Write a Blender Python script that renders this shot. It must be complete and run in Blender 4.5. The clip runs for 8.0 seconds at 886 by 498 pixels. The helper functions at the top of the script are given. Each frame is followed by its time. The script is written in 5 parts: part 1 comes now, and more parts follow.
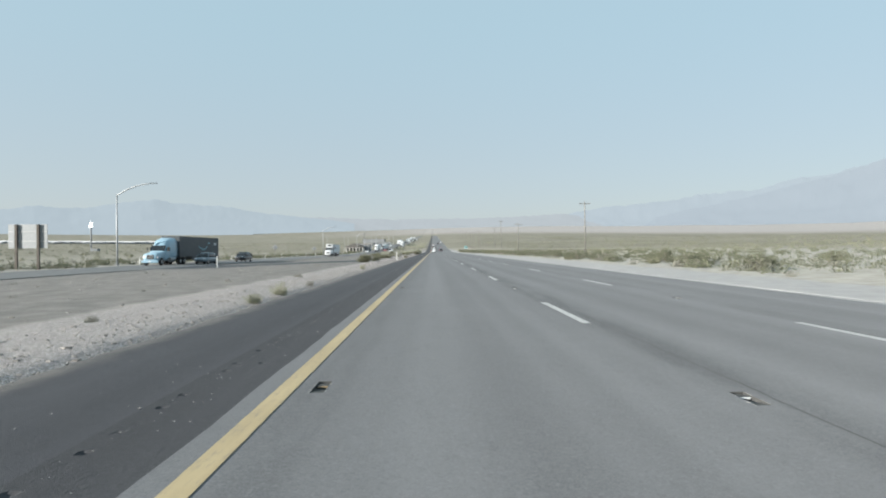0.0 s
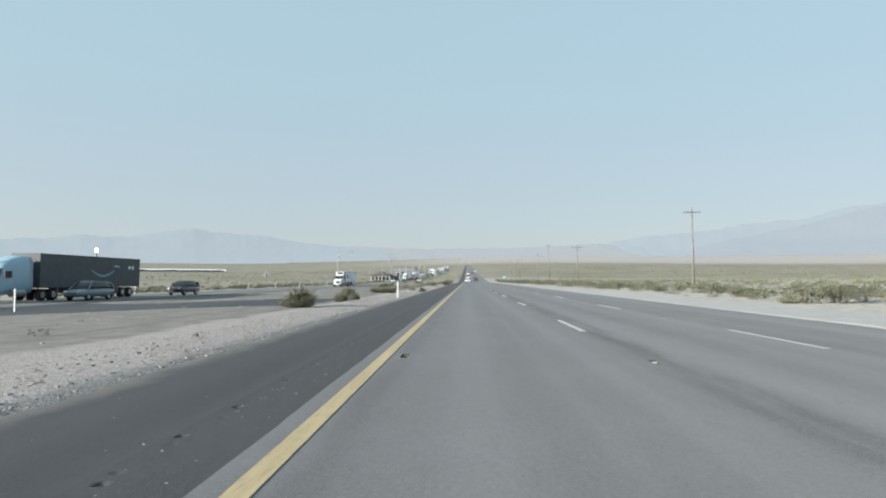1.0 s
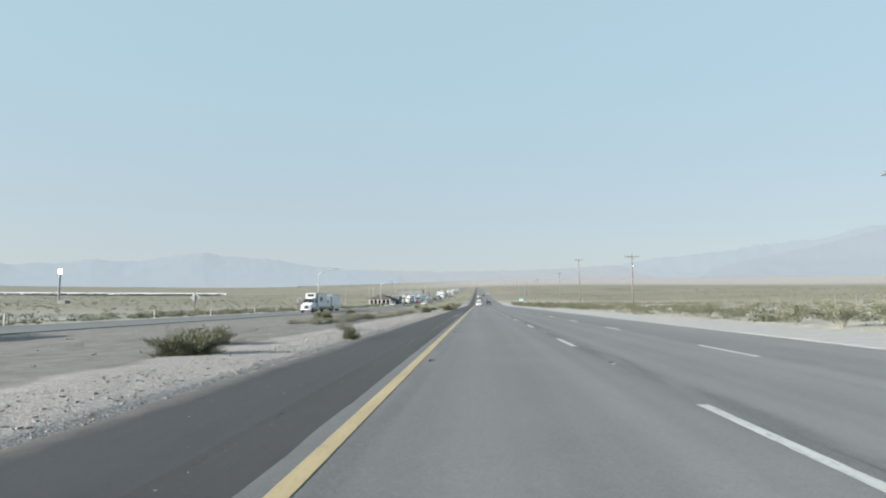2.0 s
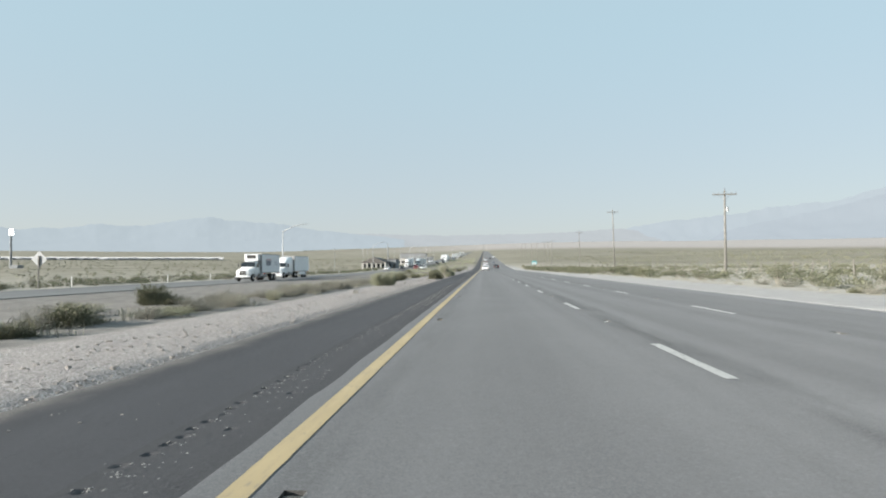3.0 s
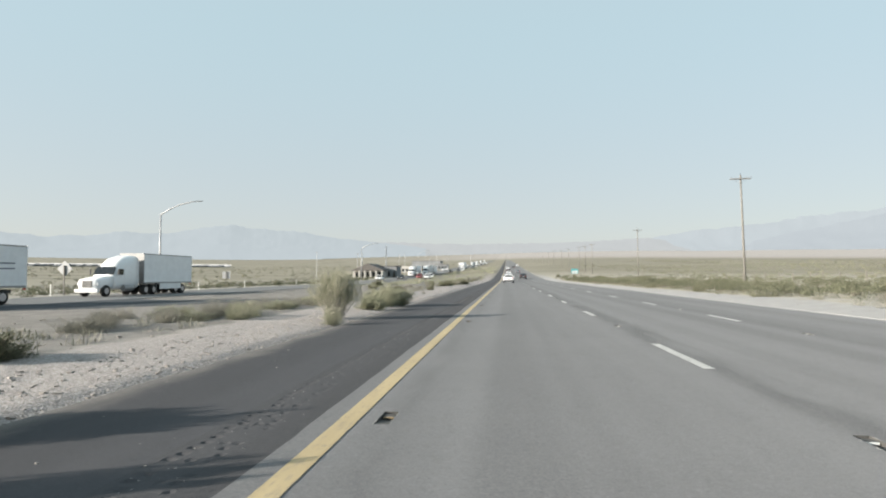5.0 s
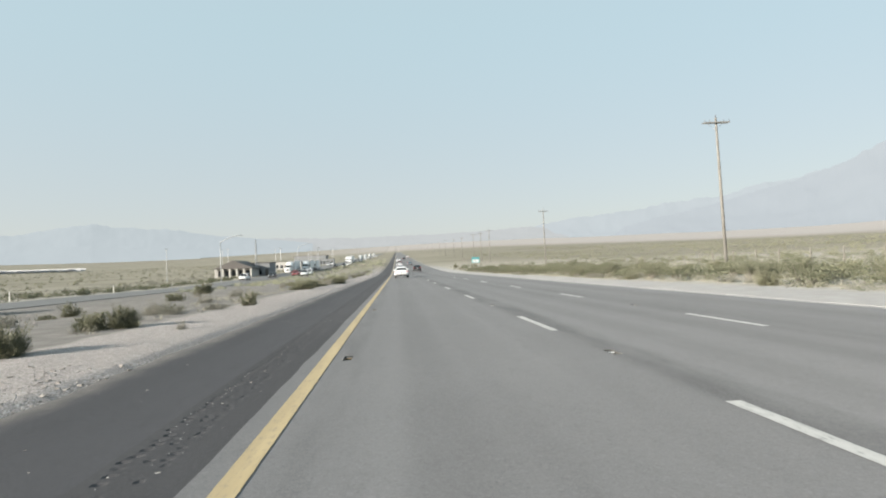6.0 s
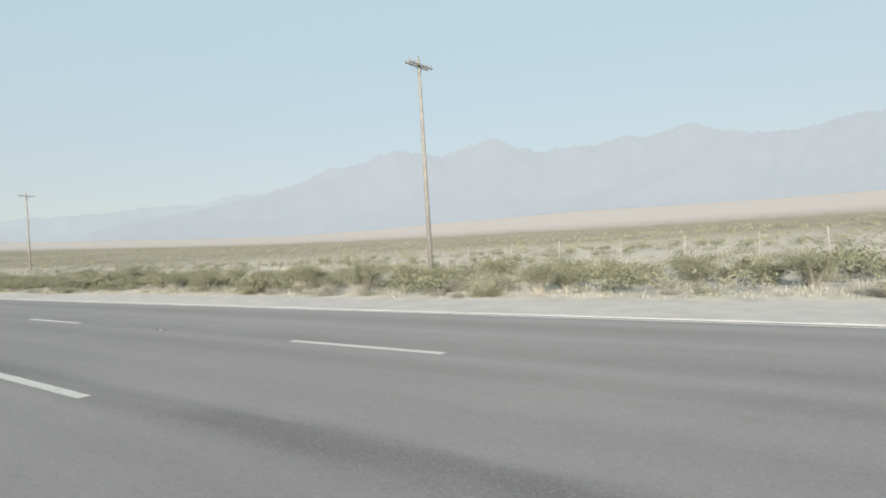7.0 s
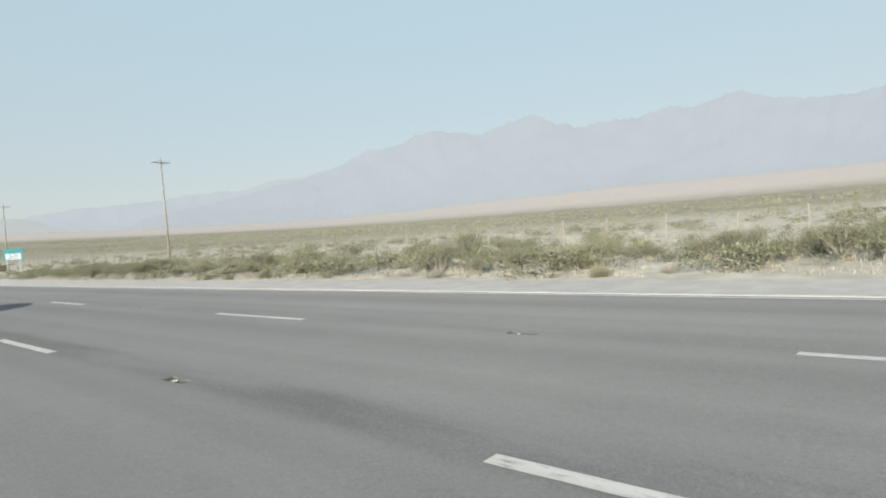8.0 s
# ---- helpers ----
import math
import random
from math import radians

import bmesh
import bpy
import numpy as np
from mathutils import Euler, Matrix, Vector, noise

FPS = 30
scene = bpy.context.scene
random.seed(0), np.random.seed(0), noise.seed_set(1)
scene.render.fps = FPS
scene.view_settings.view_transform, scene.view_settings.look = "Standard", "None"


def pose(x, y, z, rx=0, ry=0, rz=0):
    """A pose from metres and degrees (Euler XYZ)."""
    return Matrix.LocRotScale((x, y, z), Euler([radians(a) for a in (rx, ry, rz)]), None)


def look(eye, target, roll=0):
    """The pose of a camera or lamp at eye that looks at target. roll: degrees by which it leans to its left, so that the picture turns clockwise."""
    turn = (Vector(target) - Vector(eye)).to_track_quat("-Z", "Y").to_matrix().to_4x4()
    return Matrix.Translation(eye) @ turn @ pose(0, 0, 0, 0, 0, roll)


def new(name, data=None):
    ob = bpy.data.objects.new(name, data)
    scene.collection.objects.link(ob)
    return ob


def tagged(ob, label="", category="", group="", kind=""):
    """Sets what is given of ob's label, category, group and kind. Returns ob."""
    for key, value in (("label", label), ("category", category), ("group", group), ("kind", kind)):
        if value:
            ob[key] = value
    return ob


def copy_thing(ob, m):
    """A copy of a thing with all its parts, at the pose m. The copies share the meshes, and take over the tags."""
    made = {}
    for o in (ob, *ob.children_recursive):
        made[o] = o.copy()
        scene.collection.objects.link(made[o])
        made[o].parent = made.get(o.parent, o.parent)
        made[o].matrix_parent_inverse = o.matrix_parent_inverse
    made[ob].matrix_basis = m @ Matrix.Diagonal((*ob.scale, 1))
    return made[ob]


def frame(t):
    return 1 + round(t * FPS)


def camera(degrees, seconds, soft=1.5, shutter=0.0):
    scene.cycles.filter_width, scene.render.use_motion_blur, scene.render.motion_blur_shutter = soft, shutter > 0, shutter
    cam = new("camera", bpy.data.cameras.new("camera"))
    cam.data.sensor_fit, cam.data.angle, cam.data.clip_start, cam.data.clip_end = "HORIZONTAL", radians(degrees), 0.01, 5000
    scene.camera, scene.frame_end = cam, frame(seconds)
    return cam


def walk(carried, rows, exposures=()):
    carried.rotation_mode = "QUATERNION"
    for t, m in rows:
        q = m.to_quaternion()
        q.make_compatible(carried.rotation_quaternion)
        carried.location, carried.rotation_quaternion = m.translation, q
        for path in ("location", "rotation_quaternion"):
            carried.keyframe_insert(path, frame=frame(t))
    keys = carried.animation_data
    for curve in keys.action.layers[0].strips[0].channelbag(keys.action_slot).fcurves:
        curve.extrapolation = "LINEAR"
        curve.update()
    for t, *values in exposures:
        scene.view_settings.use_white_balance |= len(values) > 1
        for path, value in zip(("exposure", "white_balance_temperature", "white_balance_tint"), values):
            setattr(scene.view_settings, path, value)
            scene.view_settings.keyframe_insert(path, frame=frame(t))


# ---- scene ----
# ---- camera and its drive along the fast lane ----
cam = camera(75.1, 8.0, soft=2.0)
PATH = [
    # t, x, y, z, yaw, pitch, roll
    (0.0, 1.34, 4.34, 1.26, -0.97, 0.07, 0.37),
    (0.5, 1.37, 22.20, 1.21, -2.22, -0.09, 0.32),
    (1.0, 1.27, 40.33, 1.19, 2.40, 3.03, 0.02),
    (1.5, 1.26, 58.84, 1.23, 2.98, 5.39, -0.14),
    (2.8, 1.33, 103.41, 1.21, 4.29, 3.90, 0.94),
    (3.0, 1.33, 109.72, 1.21, 4.11, 1.75, 0.41),
    (3.5, 1.25, 125.18, 1.20, 4.07, 2.10, -0.86),
    (4.0, 1.36, 137.06, 1.21, 5.52, 1.59, -1.41),
    (4.2, 1.38, 142.20, 1.22, 4.73, 0.76, -1.20),
    (5.3, 1.29, 169.88, 1.20, 6.68, 3.09, 0.34),
    (5.5, 1.26, 174.58, 1.19, 5.29, 2.83, 0.49),
    (5.9, 1.10, 183.60, 1.26, -2.54, 1.92, 1.98),
    (6.0, 1.06, 185.89, 1.28, -4.56, 1.71, 2.40),
    (6.1, 1.16, 188.03, 1.28, -13.13, 3.06, 2.56),
    (6.2, 1.27, 190.42, 1.27, -23.68, 4.30, 2.72),
    (6.3, 1.41, 192.82, 1.28, -34.24, 2.73, 3.47),
    (6.4, 1.57, 195.10, 1.31, -44.59, 0.97, 4.53),
    (6.5, 1.71, 197.56, 1.33, -52.73, 1.98, 4.28),
    (7.0, 1.30, 210.81, 1.38, -53.54, 0.09, 2.85),
    (7.5, 1.34, 226.09, 1.40, -50.77, -1.37, 3.35),
    (8.0, 1.14, 240.21, 1.40, -49.95, -1.66, 4.19),
]
walk(cam, [(t, pose(x, y, z, 90 + p, r, w)) for t, x, y, z, w, p, r in PATH],
     [(0.0, 1.17, 6500, 8), (1.5, 1.19, 6500, 8), (3.5, 1.27, 6800, 10), (5.5, 1.32, 7050, 11), (8.0, 1.22, 6950, 10)])

# ---- light: a low sun behind the left shoulder, in a dusty sky ----
SUN_EL, SUN_AZ = radians(15), radians(-114)     # azimuth clockwise from +y
sun_way = Vector((math.sin(SUN_AZ) * math.cos(SUN_EL), math.cos(SUN_AZ) * math.cos(SUN_EL), math.sin(SUN_EL)))
lamp = bpy.data.lights.new("sun", "SUN")
lamp.energy, lamp.angle, lamp.color = 5.0, radians(0.6), (1.0, 0.965, 0.90)
sun = new("sun", lamp)
sun.matrix_world = look(sun_way * 50, (0, 0, 0))

world = bpy.data.worlds.new("sky")
scene.world = world
world.use_nodes = True
wn = world.node_tree
bg = wn.nodes["Background"]
sky = wn.nodes.new("ShaderNodeTexSky")
sky.sky_type = "NISHITA"
sky.sun_disc = False
sky.sun_elevation, sky.sun_rotation = SUN_EL, SUN_AZ
sky.altitude, sky.air_density, sky.dust_density, sky.ozone_density = 800, 1.0, 2.0, 1.0
# dust in the air whitens the whole sky
whole = wn.nodes.new("ShaderNodeMix")
whole.data_type, whole.blend_type = "RGBA", "ADD"
whole.inputs[0].default_value = 1.0
thin = wn.nodes.new("ShaderNodeMix")
thin.data_type, thin.blend_type = "RGBA", "MULTIPLY"
thin.inputs[0].default_value = 1.0
thin.inputs[7].default_value = (0.014, 0.014, 0.014, 1)
wn.links.new(sky.outputs[0], thin.inputs[6])
wn.links.new(thin.outputs[2], whole.inputs[6])
# the dust is thick and pale near the horizon, thinner and bluer above
way = wn.nodes.new("ShaderNodeTexCoord")
upward = wn.nodes.new("ShaderNodeSeparateXYZ")
wn.links.new(way.outputs["Generated"], upward.inputs[0])
thick = wn.nodes.new("ShaderNodeMapRange")
thick.interpolation_type = "SMOOTHSTEP"
thick.inputs[1].default_value, thick.inputs[2].default_value = -0.05, 0.42
wn.links.new(upward.outputs[2], thick.inputs[0])
dust = wn.nodes.new("ShaderNodeMix")
dust.data_type = "RGBA"
dust.inputs[6].default_value = (0.198, 0.216, 0.234, 1)
dust.inputs[7].default_value = (0.179, 0.245, 0.282, 1)
wn.links.new(thick.outputs[0], dust.inputs[0])
wn.links.new(dust.outputs[2], whole.inputs[7])
wn.links.new(whole.outputs[2], bg.inputs[0])
bg.inputs[1].default_value = 1.0

# ---- materials ----
class Nodes:
    """A small wrapper that keeps node code short."""
    def __init__(self, name):
        self.mat = bpy.data.materials.new(name)
        self.mat.use_nodes = True
        self.tree = self.mat.node_tree
        self.bsdf = self.tree.nodes["Principled BSDF"]

    def add(self, kind):
        return self.tree.nodes.new("ShaderNode" + kind)

    def link(self, a, b):
        self.tree.links.new(a, b)

    def feed(self, socket, v):
        if isinstance(v, (int, float)):
            socket.default_value = v
        elif isinstance(v, tuple):
            socket.default_value = v if len(v) == 4 or socket.type == "VECTOR" else (*v, 1)
        else:
            self.link(v, socket)

    def math(self, op, a, b=0.0, c=0.0):
        n = self.add("Math")
        n.operation = op
        for i, v in enumerate((a, b, c)):
            self.feed(n.inputs[i], v)
        return n.outputs[0]

    def mix(self, f, a, b, how="MIX"):
        n = self.add("Mix")
        n.data_type = "RGBA"
        n.blend_type = how
        self.feed(n.inputs[0], f), self.feed(n.inputs[6], a), self.feed(n.inputs[7], b)
        return n.outputs[2]

    def place(self, scale=(1, 1, 1), local=False):
        if local:
            src = self.add("TexCoord").outputs["Object"]
        else:
            src = self.add("NewGeometry").outputs["Position"]
        m = self.add("Mapping")
        self.link(src, m.inputs[0])
        m.inputs["Scale"].default_value = scale
        return m.outputs[0]

    def noise(self, vec, scale, detail=4, rough=0.55):
        n = self.add("TexNoise")
        self.link(vec, n.inputs["Vector"])
        n.inputs["Scale"].default_value, n.inputs["Detail"].default_value, n.inputs["Roughness"].default_value = scale, detail, rough
        return n.outputs["Fac"]

    def cells(self, vec, scale, out="Distance"):
        n = self.add("TexVoronoi")
        self.link(vec, n.inputs["Vector"])
        n.inputs["Scale"].default_value = scale
        return n.outputs[out]

    def step(self, v, lo, hi):
        n = self.add("MapRange")
        n.interpolation_type = "SMOOTHSTEP"
        self.feed(n.inputs[0], v), self.feed(n.inputs[1], lo), self.feed(n.inputs[2], hi)
        return n.outputs[0]

    def bump(self, h, strength, dist):
        n = self.add("Bump")
        n.inputs["Strength"].default_value, n.inputs["Distance"].default_value = strength, dist
        self.link(h, n.inputs["Height"])
        self.link(n.outputs[0], self.bsdf.inputs["Normal"])

    def set(self, **sets):
        for k, v in sets.items():
            self.feed(self.bsdf.inputs[k.replace("_", " ")], v)
        return self.mat


def simple(name, a, b, rough=0.6, metal=0.0, scale=6.0, bump=0.0, local=True, fine=60.0):
    """Two tones mixed by a coarse and a fine noise."""
    n = Nodes(name)
    v = n.place(local=local)
    f = n.noise(v, scale)
    g = n.noise(v, fine, 2)
    h = n.math("ADD", n.math("MULTIPLY", f, 0.65), n.math("MULTIPLY", g, 0.35))
    if bump:
        n.bump(g, bump, 0.01)
    return n.set(Base_Color=n.mix(n.step(h, 0.3, 0.7), a, b), Roughness=rough, Metallic=metal)


def asphalt(name, tone, streak, gloss=0.8, joints=(), dusty=None):
    """Old asphalt: aggregate speckle, long worn wheel streaks, cross patches."""
    n = Nodes(name)
    v = n.place()
    fine = n.noise(v, 90, 2)
    grit = n.cells(v, 160)
    patch = n.noise(n.place((1, 0.06, 1)), 0.8, 3)
    lanes = n.noise(n.place((1, 0.004, 1)), 1.15, 2, 0.4)
    blot = n.noise(v, 0.35, 5)
    a, b = tuple(c * 0.86 for c in tone), tuple(c * 1.14 for c in tone)
    col = n.mix(n.step(lanes, 0.32, 0.68), a, b)
    col = n.mix(n.math("MULTIPLY", n.step(patch, 0.35, 0.75), streak), col, tuple(c * 0.62 for c in tone))
    if joints:
        sep = n.add("SeparateXYZ")
        n.link(n.add("NewGeometry").outputs["Position"], sep.inputs[0])
        xw = n.math("ADD", sep.outputs[0], n.math("MULTIPLY", n.math("SUBTRACT", n.noise(n.place((1, 0.2, 1)), 1.5, 4), 0.5), 0.5))
        for at, half, deep in joints:
            near = n.step(n.math("ABSOLUTE", n.math("SUBTRACT", xw, at)), half, half * 0.25)
            col = n.mix(n.math("MULTIPLY", near, n.math("MULTIPLY", n.step(n.noise(n.place((1, 0.15, 1)), 2.0, 5), 0.3, 0.6), deep)), col, tuple(c * 0.55 for c in tone))
    col = n.mix(n.math("MULTIPLY", n.step(blot, 0.4, 0.8), 0.25), col, tuple(c * 1.35 for c in tone))
    scuff = n.noise(n.place((1, 0.35, 1)), 4.5, 6, 0.7)
    col = n.mix(n.math("MULTIPLY", n.step(scuff, 0.5, 0.75), 0.3), col, tuple(c * 0.6 for c in tone))
    col = n.mix(n.math("MULTIPLY", n.step(fine, 0.35, 0.7), 0.35), col, tuple(c * 1.6 for c in tone))
    dots = n.cells(v, 45, "Color")
    pick = n.add("SeparateColor")
    n.link(dots, pick.inputs[0])
    col = n.mix(n.math("MULTIPLY", n.step(pick.outputs[0], 0.72, 1.0), 0.14), col, tuple(c * 1.9 for c in tone))
    col = n.mix(n.math("MULTIPLY", n.step(pick.outputs[1], 0.75, 1.0), 0.16), col, tuple(c * 0.45 for c in tone))
    if dusty:                                   # dust and fine gravel blown in from the verge
        sep = n.add("SeparateXYZ")
        n.link(n.add("NewGeometry").outputs["Position"], sep.inputs[0])
        near = n.step(n.math("ADD", sep.outputs[0], n.math("MULTIPLY", n.math("SUBTRACT", n.noise(n.place((1, 0.5, 1)), 2.2, 5, 0.65), 0.5), 0.7)), dusty[0] + dusty[1], dusty[0])
        near = n.math("MULTIPLY", near, n.math("ADD", 0.35, n.math("MULTIPLY", n.step(fine, 0.4, 0.65), 0.6)))
        col = n.mix(near, col, (0.24, 0.215, 0.195))
    n.bump(n.math("ADD", fine, grit), 0.35, 0.006)
    return n.set(Base_Color=col, Roughness=gloss, Diffuse_Roughness=0.12, Specular_IOR_Level=0.18)


M_ROAD = asphalt("asphalt_worn", (0.147, 0.146, 0.149), 0.3, 0.8, ((0.32, 0.25, 0.5), (4.15, 0.42, 0.9), (7.75, 0.45, 0.4), (11.3, 0.5, 0.3)))
M_SHOULDER = asphalt("asphalt_dark", (0.0565, 0.0565, 0.0615), 0.2, 0.85, (), (-2.85, 0.55))
M_ONCOMING = asphalt("asphalt_grey", (0.152, 0.152, 0.152), 0.25, 0.8, ((-31.8, 0.4, 0.9), (-34.6, 1.6, 0.5), (-37.9, 0.9, 0.5)))
M_CROSSING = asphalt("asphalt_crossing", (0.052, 0.057, 0.064), 0.3, 0.85)
M_RUMBLE = asphalt("asphalt_milled", (0.0565, 0.0565, 0.0605), 0.5, 0.95)


def paint(name, col, wear):
    n = Nodes(name)
    v = n.place()
    gone = n.math("MULTIPLY", n.step(n.math("ADD", n.math("MULTIPLY", n.noise(n.place((1, 0.12, 1)), 40, 5, 0.7), 0.6), n.math("MULTIPLY", n.noise(v, 9, 5, 0.7), 0.4)), 0.50, 0.66), wear)
    dirt = n.noise(n.place((1, 0.1, 1)), 5, 4)
    c = n.mix(n.step(dirt, 0.3, 0.75), tuple(x * 0.82 for x in col), col)
    n.bump(n.noise(v, 90, 2), 0.3, 0.004)
    return n.set(Base_Color=n.mix(gone, c, (0.13, 0.13, 0.13)), Roughness=0.7)


M_YELLOW = paint("paint_yellow", (0.43, 0.335, 0.19), 0.45)
M_WHITE = paint("paint_white", (0.475, 0.465, 0.45), 0.9)


def ground_material():
    """Desert floor: pale gravel verges, dusty median, sand with scrub, dry lake far off."""
    n = Nodes("desert_ground")
    geo = n.add("NewGeometry")
    sep = n.add("SeparateXYZ")
    n.link(geo.outputs["Position"], sep.inputs[0])
    x, y = sep.outputs[0], sep.outputs[1]
    v = n.place()
    wob = n.math("SUBTRACT", n.noise(v, 0.7, 4), 0.5)
    xw = n.math("ADD", x, n.math("MULTIPLY", wob, 1.6))
    stone = n.cells(v, 24, "Color")
    stone_d = n.cells(v, 24)
    grit = n.noise(v, 60, 3)
    big = n.noise(v, 0.12, 5)
    mid = n.noise(v, 1.3, 5)
    sep2 = n.add("SeparateColor")
    n.link(stone, sep2.inputs[0])
    # gravel verge, pinkish grey
    gravel = n.mix(sep2.outputs[0], (0.25, 0.223, 0.211), (0.405, 0.370, 0.354))
    gravel = n.mix(n.math("MULTIPLY", n.step(mid, 0.4, 0.7), 0.4), gravel, (0.35, 0.321, 0.301))
    small = n.add("SeparateColor")
    n.link(n.cells(v, 58, "Color"), small.inputs[0])
    gravel = n.mix(n.math("MULTIPLY", n.step(small.outputs[0], 0.62, 0.9), 0.62), gravel, (0.14, 0.126, 0.12))
    gravel = n.mix(n.math("MULTIPLY", n.step(small.outputs[1], 0.68, 0.9), 0.7), gravel, (0.54, 0.515, 0.495))
    # dusty median, greyer
    dust = n.mix(n.step(mid, 0.3, 0.7), (0.155, 0.146, 0.136), (0.23, 0.217, 0.203))
    rut = n.noise(n.place((1, 0.1, 1)), 1.1, 6, 0.65)
    dust = n.mix(n.math("MULTIPLY", n.step(rut, 0.5, 0.72), 0.5), dust, (0.095, 0.089, 0.083))
    dust = n.mix(n.math("MULTIPLY", n.step(grit, 0.45, 0.7), 0.3), dust, (0.40, 0.37, 0.33))
    # sand between the bushes
    sand = n.mix(n.step(mid, 0.3, 0.7), (0.35, 0.326, 0.283), (0.48, 0.45, 0.395))
    # plain far off: scrub seen from afar
    fars = n.noise(n.place((1, 1, 1)), 0.02, 8, 0.65)
    scrub = n.mix(n.step(fars, 0.35, 0.65), (0.195, 0.18, 0.135), (0.272, 0.25, 0.20))
    lake = n.mix(n.step(big, 0.3, 0.7), (0.345, 0.316, 0.298), (0.42, 0.388, 0.366))
    # zones
    col = sand
    left = n.step(xw, -5.2, -5.9)
    col = n.mix(n.math("MULTIPLY", left, n.step(xw, -43, -38)), col, dust)
    g1 = n.math("MULTIPLY", n.step(xw, -6.0, -5.3), n.step(xw, 0.0, -1.0))
    col = n.mix(g1, col, gravel)
    g2 = n.math("MULTIPLY", n.step(x, 10, 10.5), n.step(n.math("ADD", xw, n.math("MULTIPLY", n.step(y, 190, 225), 1.7)), 16.2, 15.2))
    shoulder = n.mix(n.step(mid, 0.3, 0.7), (0.372, 0.360, 0.350), (0.442, 0.430, 0.418))
    shoulder = n.mix(n.math("MULTIPLY", sep2.outputs[1], 0.3), shoulder, (0.33, 0.318, 0.308))
    col = n.mix(g2, col, shoulder)
    col = n.mix(n.math("MULTIPLY", n.step(xw, -41, -47), n.math("ADD", 0.35, n.math("MULTIPLY", mid, 0.5))), col, scrub)
    track = n.math("MULTIPLY", n.step(xw, -56, -54), n.step(xw, -49, -51))
    col = n.mix(n.math("MULTIPLY", track, 0.8), col, sand)
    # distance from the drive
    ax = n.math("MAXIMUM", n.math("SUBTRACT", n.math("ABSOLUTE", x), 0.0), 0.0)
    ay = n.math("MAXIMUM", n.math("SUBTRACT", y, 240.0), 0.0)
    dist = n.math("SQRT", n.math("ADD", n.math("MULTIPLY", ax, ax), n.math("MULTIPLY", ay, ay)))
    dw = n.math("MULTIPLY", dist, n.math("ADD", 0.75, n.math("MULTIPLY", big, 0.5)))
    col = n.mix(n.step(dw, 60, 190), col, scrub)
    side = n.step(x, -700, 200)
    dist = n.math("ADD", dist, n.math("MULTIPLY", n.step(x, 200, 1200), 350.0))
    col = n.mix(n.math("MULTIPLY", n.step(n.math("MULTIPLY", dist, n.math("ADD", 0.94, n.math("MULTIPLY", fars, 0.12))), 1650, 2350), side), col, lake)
    n.bump(n.math("ADD", n.math("MULTIPLY", n.math("ADD", stone_d, n.cells(v, 58)), -0.75), n.math("MULTIPLY", grit, 0.6)), 0.6, 0.022)
    col = n.mix(1.0, col, (0.91, 0.905, 0.91), "MULTIPLY")
    return n.set(Base_Color=col, Roughness=0.95, Specular_IOR_Level=0.2)


M_GROUND = ground_material()


# Near-black rock; the aerial haze in front of it is painted as emission.
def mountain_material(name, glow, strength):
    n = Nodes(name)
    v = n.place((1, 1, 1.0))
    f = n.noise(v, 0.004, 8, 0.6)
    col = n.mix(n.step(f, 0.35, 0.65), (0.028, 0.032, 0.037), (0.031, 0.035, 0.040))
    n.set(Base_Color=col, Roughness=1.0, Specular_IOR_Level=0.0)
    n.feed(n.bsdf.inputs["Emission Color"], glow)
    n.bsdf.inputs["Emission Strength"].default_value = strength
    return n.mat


# One haze glow for each range, tinted between blue and near white.
M_MOUNTAIN = mountain_material("rock_haze_glow_blue", (0.52, 0.61, 0.68), 0.372)
M_MOUNTAIN_PALE = mountain_material("rock_haze_glow_grey", (0.540, 0.622, 0.70), 0.346)
M_MOUNTAIN_DIM = mountain_material("rock_haze_glow_dim", (0.543, 0.628, 0.70), 0.362)
M_MOUNTAIN_FAINT = mountain_material("rock_haze_glow_faint", (0.60, 0.655, 0.70), 0.336)

# ---- building helpers ----
def mesh_of(name, verts, faces, mats, smooth=False):
    me = bpy.data.meshes.new(name)
    verts = np.asarray(verts, dtype=np.float32).reshape(-1, 3)
    me.from_pydata(verts.tolist(), [], faces if isinstance(faces, list) else np.asarray(faces).tolist())
    for m in mats if isinstance(mats, (list, tuple)) else [mats]:
        me.materials.append(m)
    if smooth:
        me.polygons.foreach_set("use_smooth", [True] * len(me.polygons))
    me.update()
    return me


def loose_mesh(name, verts, mat, n=4):
    """A mesh of loose faces with n corners each, made fast."""
    verts = np.asarray(verts, dtype=np.float32).reshape(-1, 3)
    k = len(verts) // n
    me = bpy.data.meshes.new(name)
    me.vertices.add(n * k), me.loops.add(n * k), me.polygons.add(k)
    me.vertices.foreach_set("co", verts.ravel())
    me.loops.foreach_set("vertex_index", np.arange(n * k, dtype=np.int32))
    me.polygons.foreach_set("loop_start", np.arange(0, n * k, n, dtype=np.int32))
    me.polygons.foreach_set("loop_total", np.full(k, n, dtype=np.int32))
    me.materials.append(mat)
    me.update(calc_edges=True)
    return me


def part(name, bm, material, parent=None, label="", smooth=False):
    """Links a bmesh as one mesh object, under a thing or a part."""
    me = bpy.data.meshes.new(name)
    bm.to_mesh(me)
    bm.free()
    me.materials.append(material)
    if smooth:
        me.polygons.foreach_set("use_smooth", [True] * len(me.polygons))
    ob = new(name, me)
    if parent is not None:
        ob.parent = parent
    if label:
        tagged(ob, label)
    return ob


